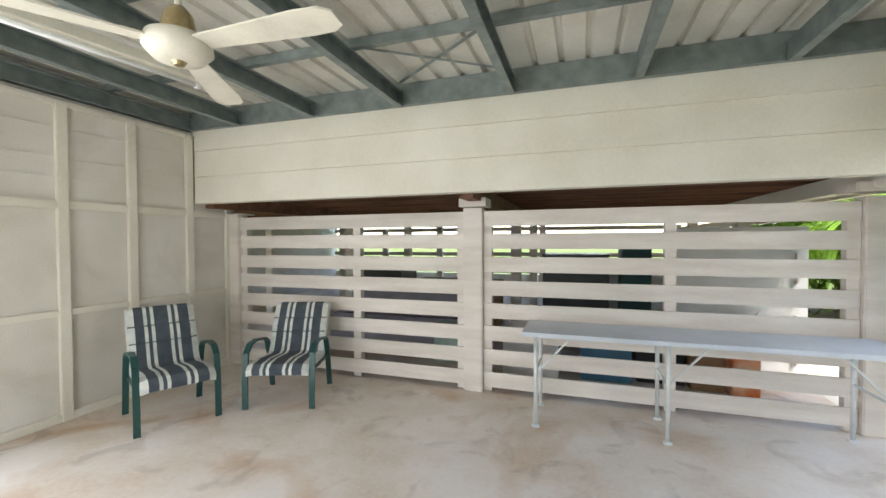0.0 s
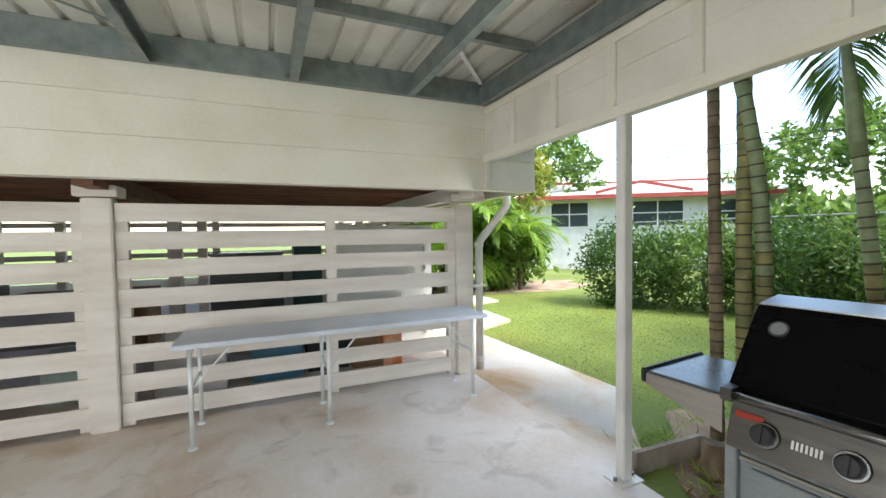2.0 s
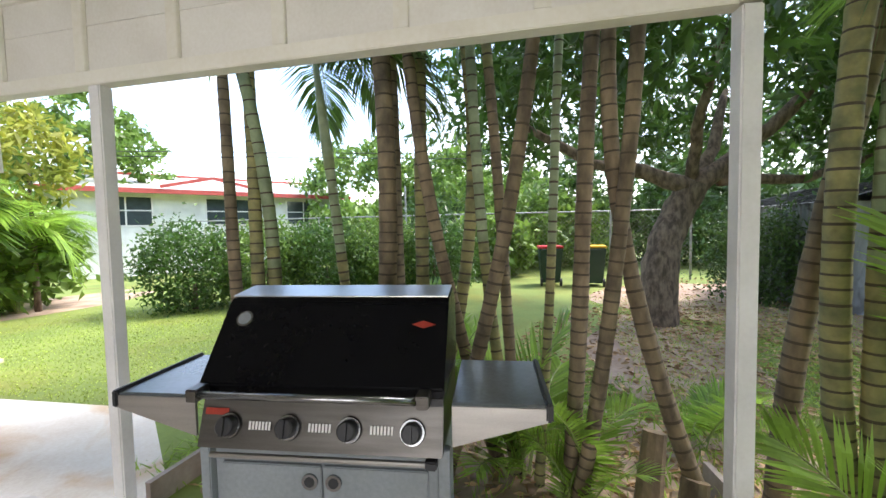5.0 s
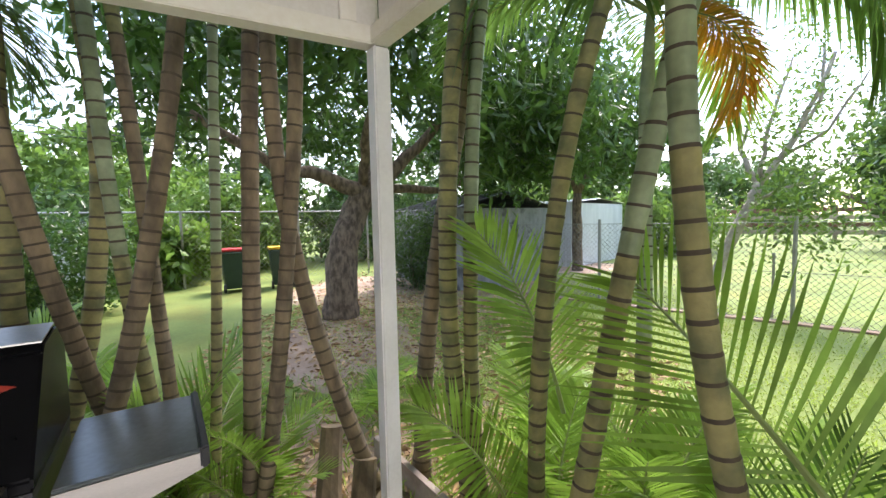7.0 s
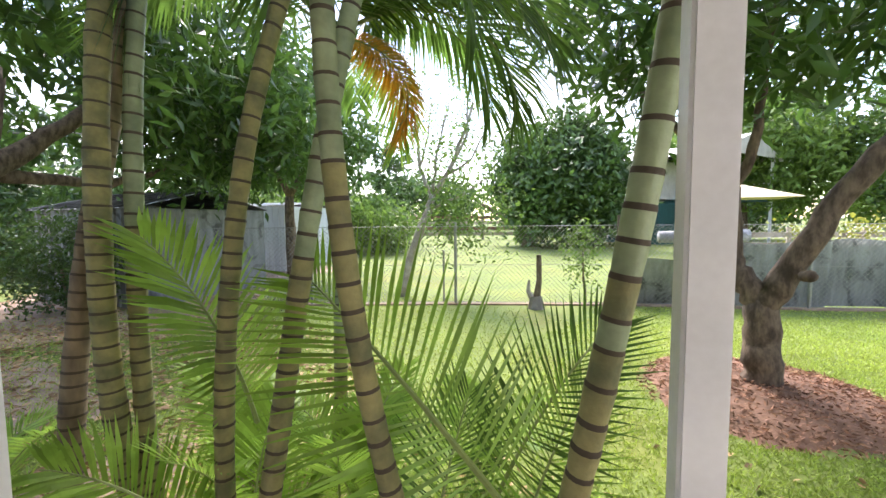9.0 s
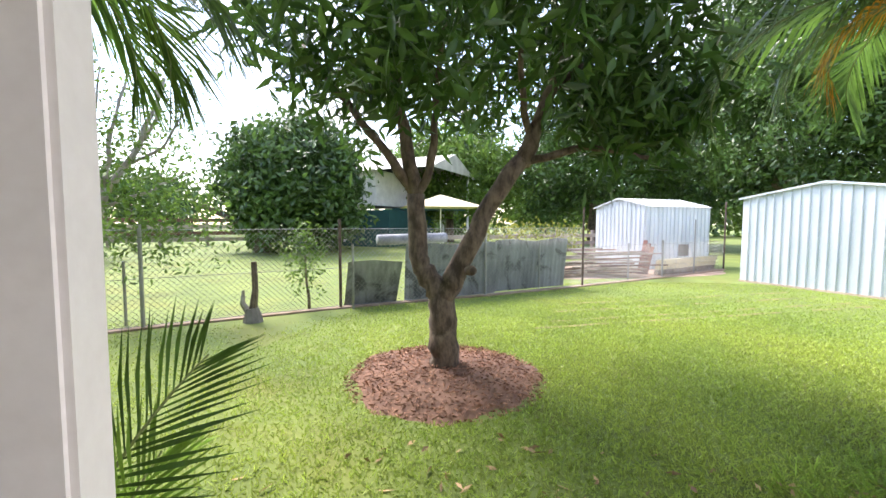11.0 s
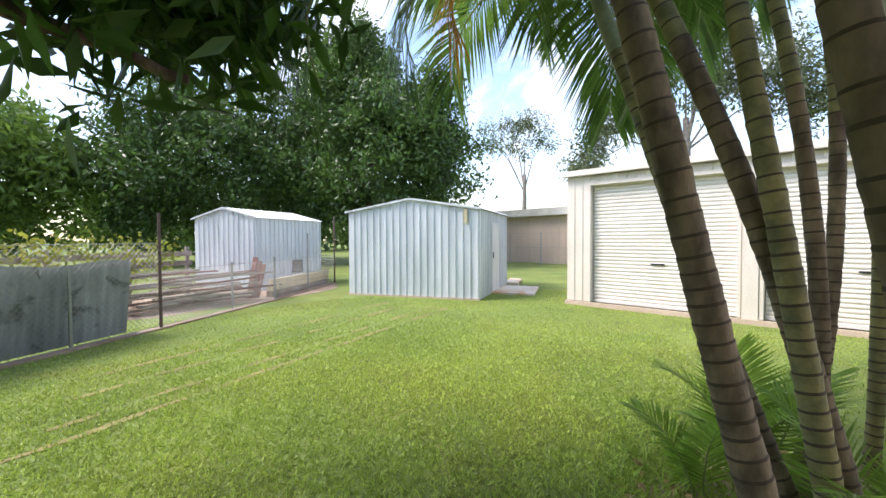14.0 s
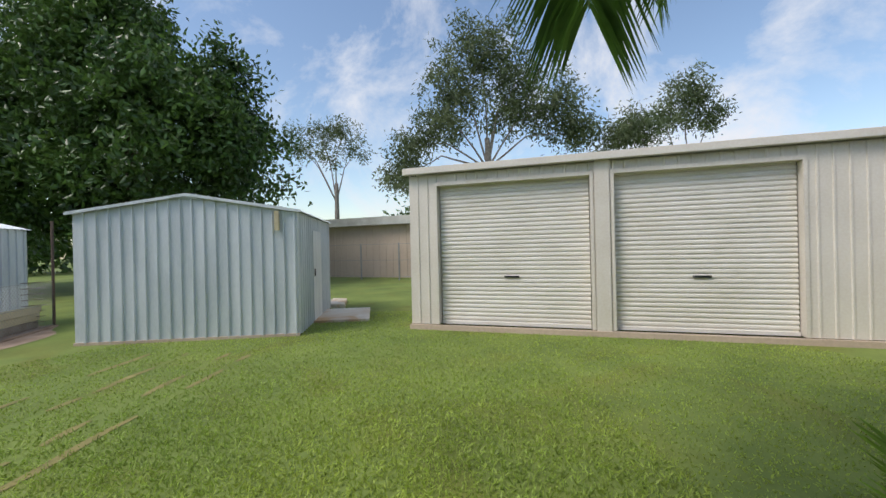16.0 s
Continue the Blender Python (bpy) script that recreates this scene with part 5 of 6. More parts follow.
tree("round_tree", "broad rounded dark green tree beyond the fence", (5.1, -24.0, G), [([(5.1, -24, -0.1), (5.2, -24, 1.2), (5.3, -24.2, 2.4)], 0.5, 0.35), ([(5.1, -24, 0.6), (6.6, -24, 1.6), (8, -24, 2.4)], 0.2, 0.1)],
    shell(480, 3.6, -24.6, 3.5, 3.4, 3.8, 3.4, 0.5, 19, 0.16, -0.9), 48, 0.42, 0.42, 0.19, LEAF_D, BARK, 0.2)
for x, y, r, h, lf in ((15.0, -13.0, 3.2, 2.6, LEAF_L), (17.5, -7.0, 3.0, 2.2, LEAF_D), (16.5, -1.0, 2.8, 2.4, LEAF_L), (11.5, -17.5, 3.0, 2.2, LEAF_L), (18.0, 4.0, 2.6, 2.4, LEAF_D)):
    tree("background_bush", "leafy green bush in the neighbouring garden", (x, y, G), [([(x, y, -0.1), (x + 0.1, y, 1.0), (x, y + 0.1, h * 0.7)], 0.09, 0.04)], shell(200, x, y, h * 0.5, r * 0.8, r, h * 0.62, 0.4, int(x * 7 + y), 0.2, -0.9), 36, 0.3, 0.3, 0.12, lf, BARK, 0.2, "bush")
# dark tall tree behind the small sheds
tree("tall_tree", "tall dense dark green tree behind the sheds", (-21.0, -18.6, G), [([(-21, -18.6, -0.1), (-21, -18.6, 3), (-21, -18.8, 7), (-20.8, -19.3, 12)], 0.45, 0.1), ([(-21, -18.6, 4), (-21.2, -21.5, 9)], 0.2, 0.05), ([(-21, -18.6, 4), (-21.4, -15.8, 8)], 0.2, 0.05)],
    np.concatenate([shell(520, -21, -18.3, 6.0, 4.2, 5.6, 4.6, 0.5, 20, 0.2, -0.8), shell(260, -20.8, -19.4, 10.3, 2.6, 2.9, 3.9, 0.4, 21, 0.25), shell(90, -21, -22.6, 9.6, 1.3, 1.5, 3.6, 0.3, 22, 0.3), shell(60, -21, -15.0, 8.0, 1.2, 1.3, 2.4, 0.3, 52, 0.3)]), 84, 0.36, 0.32, 0.14, LEAF_D, BARK, -0.2)
tree("broad_tree", "broad dark mango tree behind the grey shed", (-17.5, -30.0, G), [([(-17.5, -30, -0.1), (-17.5, -30, 3)], 0.5, 0.3)],
    shell(620, -17.5, -29.5, 6.0, 6.8, 6.6, 5.4, 0.5, 23, 0.18, -0.8), 76, 0.45, 0.38, 0.15, LEAF_D, BARK, 0.5)
tree("broad_tree", "light green tree beyond the neighbouring garden", (-7.0, -34.0, G), [([(-7, -34, -0.1), (-7, -34, 3)], 0.4, 0.25)],
    shell(380, -7.5, -34, 5.2, 5.0, 4.6, 4.2, 0.45, 24, 0.2, -0.8), 40, 0.5, 0.5, 0.2, LEAF_L, BARK, 0.3)

def gum(x, y, h, cents, seed, label="tall gum tree with pale limbs and sparse grey-green crown"):
    rnd = random.Random(seed)
    L = [([(x, y, -0.1), (x + 0.3, y + 0.2, h * 0.3), (x - 0.1, y + 0.1, h * 0.55)], 0.28, 0.2)]
    cs = []
    for c in cents:
        L.append(([(x, y + 0.1, h * 0.42), ((x + c[0]) / 2 + rnd.uniform(-0.4, 0.4), (y + c[1]) / 2 + rnd.uniform(-0.4, 0.4), h * 0.3 + c[2] * 0.45), (c[0], c[1], c[2])], 0.085, 0.015))
        cs.append(shell(int(c[4] * 1.5), c[0], c[1], c[2], c[3] * 1.2, c[3] * 1.2, c[3] * 0.95, 0.2, rnd.randint(0, 999), 0.3))
    tree("gum_tree", label, (x, y, G), L, np.concatenate(cs), 36, 0.36, 0.40, 0.12, LEAF_G, BARK_G, 0.5)

gum(-33.5, -2.3, 17, [(-33.5, -2.6, 15.8, 2.4, 60), (-33.5, -4.6, 13.2, 1.8, 36), (-33.6, 0.2, 13.6, 2.0, 40), (-33.5, -5.4, 10.6, 1.9, 40), (-33.5, 2.4, 11.4, 2.2, 50), (-33.6, -1.0, 11.4, 2.0, 30), (-33.8, 4.3, 9.6, 1.7, 30), (-33.5, -7.6, 9.0, 1.5, 26), (-33, -8.2, 6.6, 1.4, 26)], 5)
gum(-47.5, -18.0, 16, [(-47.8, -19.5, 14.0, 1.7, 16), (-47.8, -17.0, 14.8, 1.6, 15), (-48, -21.5, 12.6, 1.3, 10), (-47.8, -15.6, 12.4, 1.4, 10), (-47.6, -18.4, 11.8, 1.7, 10), (-48, -22.6, 14.2, 1.0, 6)], 6, "slender sparse gum tree against the clouds")
gum(-40.0, 15.5, 15, [(-40, 15.5, 14.2, 1.8, 40), (-40, 17.2, 12.4, 1.4, 26), (-40, 13.4, 12.0, 1.2, 20)], 7)
gum(-33.0, 8.5, 11, [(-33, 8.5, 9.6, 1.4, 30), (-33, 6.8, 9.0, 1.1, 20)], 8)

# ---- sheds, garage and fences to the west ----
def frame2d(a, b):
    """Pose with +X from plan point a to b, at ground level; +Y lies to its far side."""
    return Matrix.Translation((a[0], a[1], 0)) @ Matrix.Rotation(math.atan2(b[1] - a[1], b[0] - a[0]), 4, "Z")

def ribbed(q, L, z0, tops, rib=0.19, depth=0.03, y=0.0, mi=0):
    """A folded-steel wall face along X with narrow ribs; tops(x) gives its upper edge."""
    xs, x = [], 0.0
    while x < L - 0.02:
        for dx, dy in ((0, 0), (rib * 0.78, 0), (rib * 0.83, -depth), (rib * 0.95, -depth)):
            if x + dx < L:
                xs.append((x + dx, y + dy))
        x += rib
    xs.append((L, y))
    i = len(q.v)
    for px, py in xs:
        q.v += [(px, py, z0), (px, py, tops(px))]
    for k in range(len(xs) - 1):
        q.f.append((i + 2 * k, i + 2 * k + 2, i + 2 * k + 3, i + 2 * k + 1))
        q.m.append(mi)

def shed(a, b, depth, eave, apex, material, label, rib=0.19, extra=None):
    m = frame2d(a, b)
    L = (Vector(b) - Vector(a)).length
    t = thing("garden_shed", label, "shed", m)
    gable = lambda x: eave + (apex - eave) * (1 - abs(2 * x / L - 1))
    q = Mesh()
    ribbed(q, L, G + 0.02, gable, rib)
    part("front_wall", q, material, t)
    q = Mesh()
    q.box(0, depth - 0.03, G, L, depth, eave)
    part("back_wall", q, material, t)
    for x, sgn, nm in ((0, 1, "side_wall"), (L, -1, "side_wall")):
        q = Mesh()
        ribbed(q, depth, G + 0.02, lambda s: eave, rib)
        q.v = [(x + (-vy if sgn < 0 else vy), vx, vz) for vx, vy, vz in q.v]
        part(nm, q, material, t)
    for s in (0, 1):
        q = Mesh()
        n = int(depth / rib)
        x0, x1 = (-0.08, L / 2) if s == 0 else (L + 0.08, L / 2)
        ze = eave - (apex - eave) * 0.16 / L
        for k in range(n + 1):
            y0, y1 = -0.06 + k * (depth + 0.12) / (n + 1), -0.06 + (k + 1) * (depth + 0.12) / (n + 1)
            q.face([(x0, y0, ze + 0.02), (x1, y0, apex + 0.02), (x1, y1, apex + 0.02), (x0, y1, ze + 0.02)])
            q.face([(x0, y0, ze + 0.02), (x1, y0, apex + 0.02), (x1, y0 + 0.02, apex + 0.04), (x0, y0 + 0.02, ze + 0.04)])
        part("roof_sheet", q, material, t)
        q = Mesh()
        q.beam((x0, -0.07, ze + 0.02), (x1, -0.07, apex + 0.02), 0.012, 0.05)
        part("gable_trim", q, material, t)
    q = Mesh()
    q.prism([(L / 2 - 0.16, -0.025), (L / 2 + 0.16, -0.025), (L / 2 + 0.16, -0.04), (L / 2 - 0.16, -0.04)], apex - 0.05, apex + 0.03)
    part("ridge_cap", q, material, t)
    part("base_channel", Mesh().box(-0.01, -0.03, G, L + 0.01, 0.0, G + 0.05), PINKISH, t)
    return t, L

s1, L1 = shed((-10.16, -10.47), (-10.80, -6.89), 0.001 + 3.5, 2.13, 2.42, ZINC, "galvanised ribbed steel garden shed with low gable roof")
s1.matrix_world = Matrix.Translation((-10.16, -10.47, 0)) @ Matrix.Rotation(math.atan2(3.58, -0.64), 4, "Z")
part("timber_block", Mesh().box(L1 - 0.37, -0.09, 1.80, L1 - 0.29, -0.035, 2.14), CANVAS, s1, "yellowed timber block by the eave", bevel=0.006)
part("door", Mesh().box(L1 + 0.022, 1.2, G + 0.06, L1 + 0.04, 2.1, 1.85), ZINC, s1, "flat steel shed door")
part("latch", Mesh().box(L1 + 0.041, 1.28, 0.9, L1 + 0.06, 1.34, 1.05), RUBBER, s1)
for k, poly in enumerate(([(-12.0, -7.15), (-12.2, -5.97), (-13.9, -6.35), (-13.75, -7.5)], [(-14.3, -7.65), (-14.2, -7.1), (-15.6, -7.45), (-15.7, -7.9)])):
    solid("paving_slab", Mesh().prism(poly, G - 0.1, G + 0.05 + 0.04 * k), PATH_C, "grey concrete slab beside the shed door", "paving slab", "paving slabs", bevel=0.01)

s2, L2 = shed((-8.95, -15.6), (-9.4, -13.3), 3.1, 2.05, 2.35, ZINC, "pale weathered steel shed behind the wire fence")
part("window", Mesh().box(L2 + 0.022, 1.5, 0.35, L2 + 0.04, 2.0, 0.75), RUBBER, s2)

# double garage with roller doors
ga, gb = Vector((-11.34, -4.94)), Vector((-9.82, 0.90))
gdir = (gb - ga).normalized()
gend = ga + gdir * 9.2
gm = Matrix.Translation((ga.x, ga.y, 0)) @ Matrix.Rotation(math.atan2(gdir.y, gdir.x), 4, "Z")
gar = thing("garage", "long beige steel garage with two cream roller doors", "garage", gm)
GT, DT, GL, GD = 2.88, 2.57, 9.2, 6.5
doors = ((0.55, 3.20), (3.57, 6.07))
q = Mesh()
for x0, x1 in ((0, 0.55), (3.20, 3.57), (6.07, GL)):
    i = len(q.v)
    w = Mesh()
    ribbed(w, x1 - x0, G + 0.1, lambda s: GT - 0.1, 0.19, 0.016)
    q.v += [(vx + x0, vy, vz) for vx, vy, vz in w.v]
    q.f += [tuple(i + k for k in f) for f in w.f]
    q.m += [0] * len(w.f)
for x0, x1 in doors:
    i = len(q.v)
    w = Mesh()
    ribbed(w, x1 - x0, DT + 0.02, lambda s: GT - 0.1, 0.19, 0.016)
    q.v += [(vx + x0, vy, vz) for vx, vy, vz in w.v]
    q.f += [tuple(i + k for k in f) for f in w.f]
    q.m += [0] * len(w.f)
part("front_cladding", q, BEIGE, gar)
for nm, x in (("end_wall", 0.0), ("end_wall", GL)):
    part(nm, Mesh().box(x - 0.02 if x else 0.0, 0.012, G, x if x else 0.03, GD, GT - 0.05), BEIGE, gar)
part("back_wall", Mesh().box(0.0, GD, G, GL, GD + 0.03, GT + 0.2), BEIGE, gar)
part("roof", Mesh().box(-0.06, -0.05, GT + 0.01, GL + 0.06, GD + 0.1, GT + 0.05), BEIGE, gar)
part("gutter", Mesh().box(-0.08, -0.14, GT - 0.09, GL + 0.08, -0.03, GT + 0.03), BEIGE, gar, "beige eaves gutter", bevel=0.008)
part("slab_edge", Mesh().box(-0.02, -0.07, G - 0.1, GL, 0.01, G + 0.09), PINKISH, gar)
for x0, x1 in doors:
    d = part("roller_door", Mesh().box(x0 + 0.01, 0.16, G + 0.1, x1 - 0.01, 0.17, DT), ROLLER, gar)
    z = G + 0.1
    w = Mesh()
    prof = []
    while z < DT - 0.01:
        prof += [(0.15, z), (0.128, z + 0.014), (0.128, z + 0.046), (0.15, z + 0.06)]
        z += 0.0765
    i0 = 0
    for py, pz in prof:
        w.v += [(x0 + 0.015, py, pz), (x1 - 0.015, py, pz)]
    for k in range(len(prof) - 1):
        w.f.append((2 * k, 2 * k + 1, 2 * k + 3, 2 * k + 2))
        w.m.append(0)
    part("curtain", w, ROLLER, d)
    part("bottom_rail", Mesh().box(x0 + 0.012, 0.11, G + 0.095, x1 - 0.012, 0.149, G + 0.15), ROLLER, d)
    xm = (x0 + x1) / 2
    part("lift_handle", Mesh().box(xm - 0.13, 0.105, 0.87, xm + 0.13, 0.127, 0.905), RUBBER, d, bevel=0.004)
    for s, xx in ((0, x0), (1, x1)):
        part("door_jamb", Mesh().box(xx - 0.055 if s == 0 else xx, -0.022, G + 0.1, xx if s == 0 else xx + 0.055, 0.16, DT + 0.06), BEIGE, gar, bevel=0.003)
    part("door_head", Mesh().box(x0, -0.02, DT, x1, 0.16, DT + 0.06), BEIGE, gar)
part("pillar", Mesh().box(3.27, -0.04, G + 0.05, 3.50, 0.0, GT - 0.09), BEIGE, gar, bevel=0.004)

# tan building behind and its fence
tb = thing("tan_building", "long tan clad building with a flat pale roof", "building", frame2d((-28.5, -16.5), (-23.5, -2.5)))
LB = math.hypot(5, 14)
q = Mesh()
ribbed(q, LB, G, lambda s: 2.75, 0.42, 0.03)
part("wall", q, PINKISH, tb)
part("core", Mesh().box(0, 0.02, G, LB, 6, 2.75), PINKISH, tb)
part("roof", Mesh().box(-0.2, -0.35, 2.76, LB + 0.2, 6.2, 3.2), SHEET, tb)
fb = thing("mesh_fence", "plain wire mesh fence before the tan building", "fence", frame2d((-26.5, -15.5), (-21.9, -2.5)))
for k in range(7):
    part("post", Mesh().tube([(k * 2.2, 0, G), (k * 2.2, 0, 1.75)], [0.035, 0.035], 8), WIRE, fb)
for z in (0.1, 0.9, 1.7):
    part("wire", Mesh().tube([(0, 0, z), (13.2, 0, z)], [0.008, 0.008], 4), WIRE, fb)

# ---- wire fence along the south boundary ----
FL = [(7.6, -6.0), (5.52, -6.7), (3.05, -7.75), (0.30, -8.75), (-2.67, -9.5), (-5.42, -10.35), (-8.55, -11.45), (-12.04, -12.85)]
fence = thing("wire_fence", "old diamond wire mesh fence on steel posts", "fence")
HF = 1.42
for k, (x, y) in enumerate(FL):
    h = {5: 1.88, 7: 2.2, 3: 1.55}.get(k, 1.45 if k < 5 else 1.0)
    part("fence_post", Mesh().tube([(x, y, G - 0.05), (x, y, h)], [0.028, 0.026], 8), RUST if k in (5, 7, 3) else WIRE, fence)
for x, y, h in ((0.07, -8.62, 1.1), (3.4, -8.9 + 0.9, 0.9), (-4.1, -9.95, 1.05), (-7.1, -10.95, 0.95), (-10.2, -12.1, 1.6)):
    part("fence_post", Mesh().tube([(x, y, G - 0.05), (x, y, h)], [0.022, 0.022], 6), WIRE, fence)
def mesh_panel(a, b, h, step, parent, rw=0.0017):
    q = Mesh()
    a, b = Vector((*a, 0)), Vector((*b, 0))
    L = (b - a).length
    d = (b - a) / L
    def seg(p, r):
        v = (r - p).normalized()
        s = Vector((-d.y, d.x, 0)) * rw
        u = v.cross(Vector((-d.y, d.x, 0))) * rw
        i = len(q.v)
        for c in (p, r):
            q.v.extend(tuple(c + o) for o in (s + u, -s + u, -u * 1.4))
        q.f.extend(((i, i + 1, i + 4, i + 3), (i + 1, i + 2, i + 5, i + 4), (i + 2, i, i + 3, i + 5)))
        q.m.extend((0, 0, 0))
    x = -h
    while x < L:
        for sgn in (1, -1):
            x0, x1 = x, x + h
            z0, z1 = (0, h) if sgn > 0 else (h, 0)
            t0, t1 = max(0, -x0) / h, min(1, (L - x0) / h)
            if t1 > t0:
                seg(a + d * (x0 + h * t0) + Vector((0, 0, G + 0.03 + z0 + (z1 - z0) * t0)), a + d * (x0 + h * t1) + Vector((0, 0, G + 0.03 + z0 + (z1 - z0) * t1)))
        x += step
    return tagged(part("wire_mesh", q, WIRE, parent), kind="stuff")
for k in range(len(FL) - 1):
    h = HF if k < 5 else 0.95
    mesh_panel(FL[k], FL[k + 1], h, 0.085, fence)
    for z in (0.02, h * 0.5, h):
        part("strand", Mesh().tube([(*FL[k], G + 0.03 + z), (*FL[k + 1], G + 0.03 + z)], [0.004, 0.004], 4), WIRE, fence)
for k in range(len(FL) - 1):
    solid("grass_edge", Mesh().beam((*FL[k], G), (*FL[k + 1], G), 0.14, 0.06), DIRT, "dark soil strip under the fence", "soil strip", kind="structure")

# old zinc sheets leaning on the fence
def zinc_sheet(a, b, h, lean, rise, label):
    q = Mesh()
    a3, b3 = Vector((*a, G + rise)), Vector((*b, G + rise))
    d = (b3 - a3).normalized()
    nrm = Vector((d.y, -d.x, 0))
    n = max(8, int((b3 - a3).length / 0.03))
    for k in range(n + 1):
        p = a3.lerp(b3, k / n)
        o = 0.004 * math.sin(k * math.pi / 2)
        top = h + 0.025 * math.sin(k * 0.13)
        q.v += [tuple(p + nrm * o), tuple(p + nrm * (o + lean) + Vector((0, 0, top)))]
    for k in range(n):
        q.f.append((2 * k, 2 * k + 2, 2 * k + 3, 2 * k + 1))
        q.m.append(0)
    return solid("zinc_sheet", q, ZINC_OLD, label, "metal sheet", "zinc sheets")
zinc_sheet((-0.9, -9.18), (-2.95, -9.72), 1.12, 0.10, 0.02, "weathered grey corrugated sheet leaning on the fence")
zinc_sheet((-2.9, -9.78), (-4.95, -10.42), 1.15, 0.12, 0.03, "weathered grey corrugated sheet with stains")
zinc_sheet((0.25, -8.95), (-0.75, -9.25), 0.85, 0.35, 0.0, "dark tilted metal sheet by the fence")
solid("rolled_mesh", Mesh().tube([(-0.4, -9.55, 1.13), (-1.9, -10.0, 1.16)], [0.11, 0.11], 12), ZINC_OLD, "grey roll of matting on top of the sheets", "roll", smooth=True)
# timber stacks
rnd = random.Random(9)
stack = thing("timber_stack", "untidy stack of grey and red planks on the ground", "timber stack")
for k in range(26):
    x, y = -6.4 - rnd.random() * 1.8, -11.9 - rnd.random() * 0.9
    a = radians(rnd.uniform(150, 200))
    z = G + 0.05 + 0.028 * k
    part("plank", Mesh().beam((x - 1.0 * math.cos(a), y - 1.0 * math.sin(a), z), (x + 1.0 * math.cos(a), y + 1.0 * math.sin(a), z + rnd.uniform(-0.02, 0.08)), 0.14, 0.03), PLANK_R if k % 3 == 0 else PLANK, stack)
beams = thing("timber_beams", "long pale beams stacked along the fence", "timber stack")
for k in range(3):
    part("beam", Mesh().beam((-8.75, -11.95 + 0.04 * k, G + 0.08 + 0.16 * k), (-11.9, -13.15 + 0.04 * k, G + 0.08 + 0.16 * k), 0.13, 0.14), CANVAS if k else PLANK, beams)
for k in range(3):
    solid("leaning_plank", Mesh().beam((-8.35 - 0.12 * k, -12.2, G), (-8.75 - 0.12 * k, -12.45, 0.95 - 0.1 * k), 0.12, 0.03), PLANK_R, "red-brown plank leaning on the stack", "plank", "leaning planks")
gate = thing("iron_grate", "rusty iron grate leaning on the shed", "grate")
for k in range(8):
    part("bar", Mesh().beam((-11.6, -13.1, 0.05 + 0.12 * k), (-11.95, -12.95, 0.05 + 0.12 * k), 0.015, 0.015), RUST, gate)
# vine on the fence
vine = thing("fence_vine", "yellow-green creeper over the rails behind the fence", "vine")
c = [(-3.2 - 4.2 * k / 70 + random.uniform(-0.2, 0.2), -12.6 - 1.1 * k / 70 + random.uniform(-0.2, 0.2), 1.05 + random.uniform(-0.35, 0.35)) for k in range(70)]
P, D, LL, WW = clumps(c, 0.14, 14, 0.12, 0.08, 0.4)
leaves("foliage", P, D, LL, WW, LEAF_Y, parent=vine)
rails = thing("rail_fence", "weathered low plank rail fence in the next yard", "fence")
for k in range(4):
    part("rail", Mesh().beam((-1.8, -12.3, 0.35 + 0.24 * k), (-7.9, -13.9, 0.35 + 0.24 * k), 0.03, 0.12), PLANK, rails)
for k in range(5):
    part("post", Mesh().beam((-1.8 - 1.5 * k, -12.33 - 0.4 * k, G), (-1.8 - 1.5 * k, -12.33 - 0.4 * k, 1.25), 0.08, 0.08), PLANK, rails)

# ---- neighbour's house beyond the south fence ----
nh = thing("neighbour_house", "raised pale house with teal slatted undercroft and verandah", "house", frame2d((2.2, -37.5), (-7.6, -30.5)))
LN = math.hypot(9.8, 7.0)
part("wall", Mesh().box(0.8, -6, 2.6, LN - 4.0, -0.02, 4.9), WEATHER, nh)
part("undercroft", Mesh().box(0.8, -6, G, LN - 3.0, -0.02, 2.3), TEAL, nh)
for k in range(9):
    part("slat", Mesh().box(0.8, -0.015, 0.15 + k * 0.25, LN - 2.8, 0.02, 0.32 + k * 0.25), TEAL, nh)
q = Mesh()
q.v = [(0.3, 0.6, 4.8), (LN + 0.3, 0.6, 4.8), (LN + 0.3, -3, 6.0), (0.3, -3, 6.0), (0.3, -6.6, 4.8), (LN + 0.3, -6.6, 4.8)]
q.f, q.m = [(0, 1, 2, 3), (3, 2, 5, 4), (0, 3, 4), (1, 5, 2)], [0] * 4
part("roof", q, SHEET, nh)
part("eave_board", Mesh().box(0.3, 0.55, 4.68, LN + 0.3, 0.62, 4.82), WEATHER, nh)
part("verandah_floor", Mesh().box(LN - 4.0, -4, 2.35, LN, 0.1, 2.5), TEAL, nh)
for k in range(12):
    part("baluster", Mesh().box(LN - 3.9 + k * 0.34, 0.05, 2.5, LN - 3.85 + k * 0.34, 0.09, 3.4), WEATHER, nh)
part("handrail", Mesh().box(LN - 4.0, 0.03, 3.4, LN, 0.11, 3.46), WEATHER, nh)
for x in (LN - 4.0, LN - 2, LN):
    part("verandah_post", Mesh().box(x - 0.06, 0.0, G, x + 0.06, 0.12, 4.7), WEATHER, nh)
for x in (1.4, 3.6, 5.8):
    w = part("window", Mesh().box(x, -0.015, 3.1, x + 1.4, 0.03, 4.2), GLASSD, nh)
    part("window_frame", Mesh().box(x - 0.06, -0.01, 3.02, x + 1.46, 0.02, 3.09), WEATHER, w)
um = thing("garden_umbrella", "faded beige square garden umbrella on a pole", "umbrella", pose(-3.55, -19.5, G))
q = Mesh()
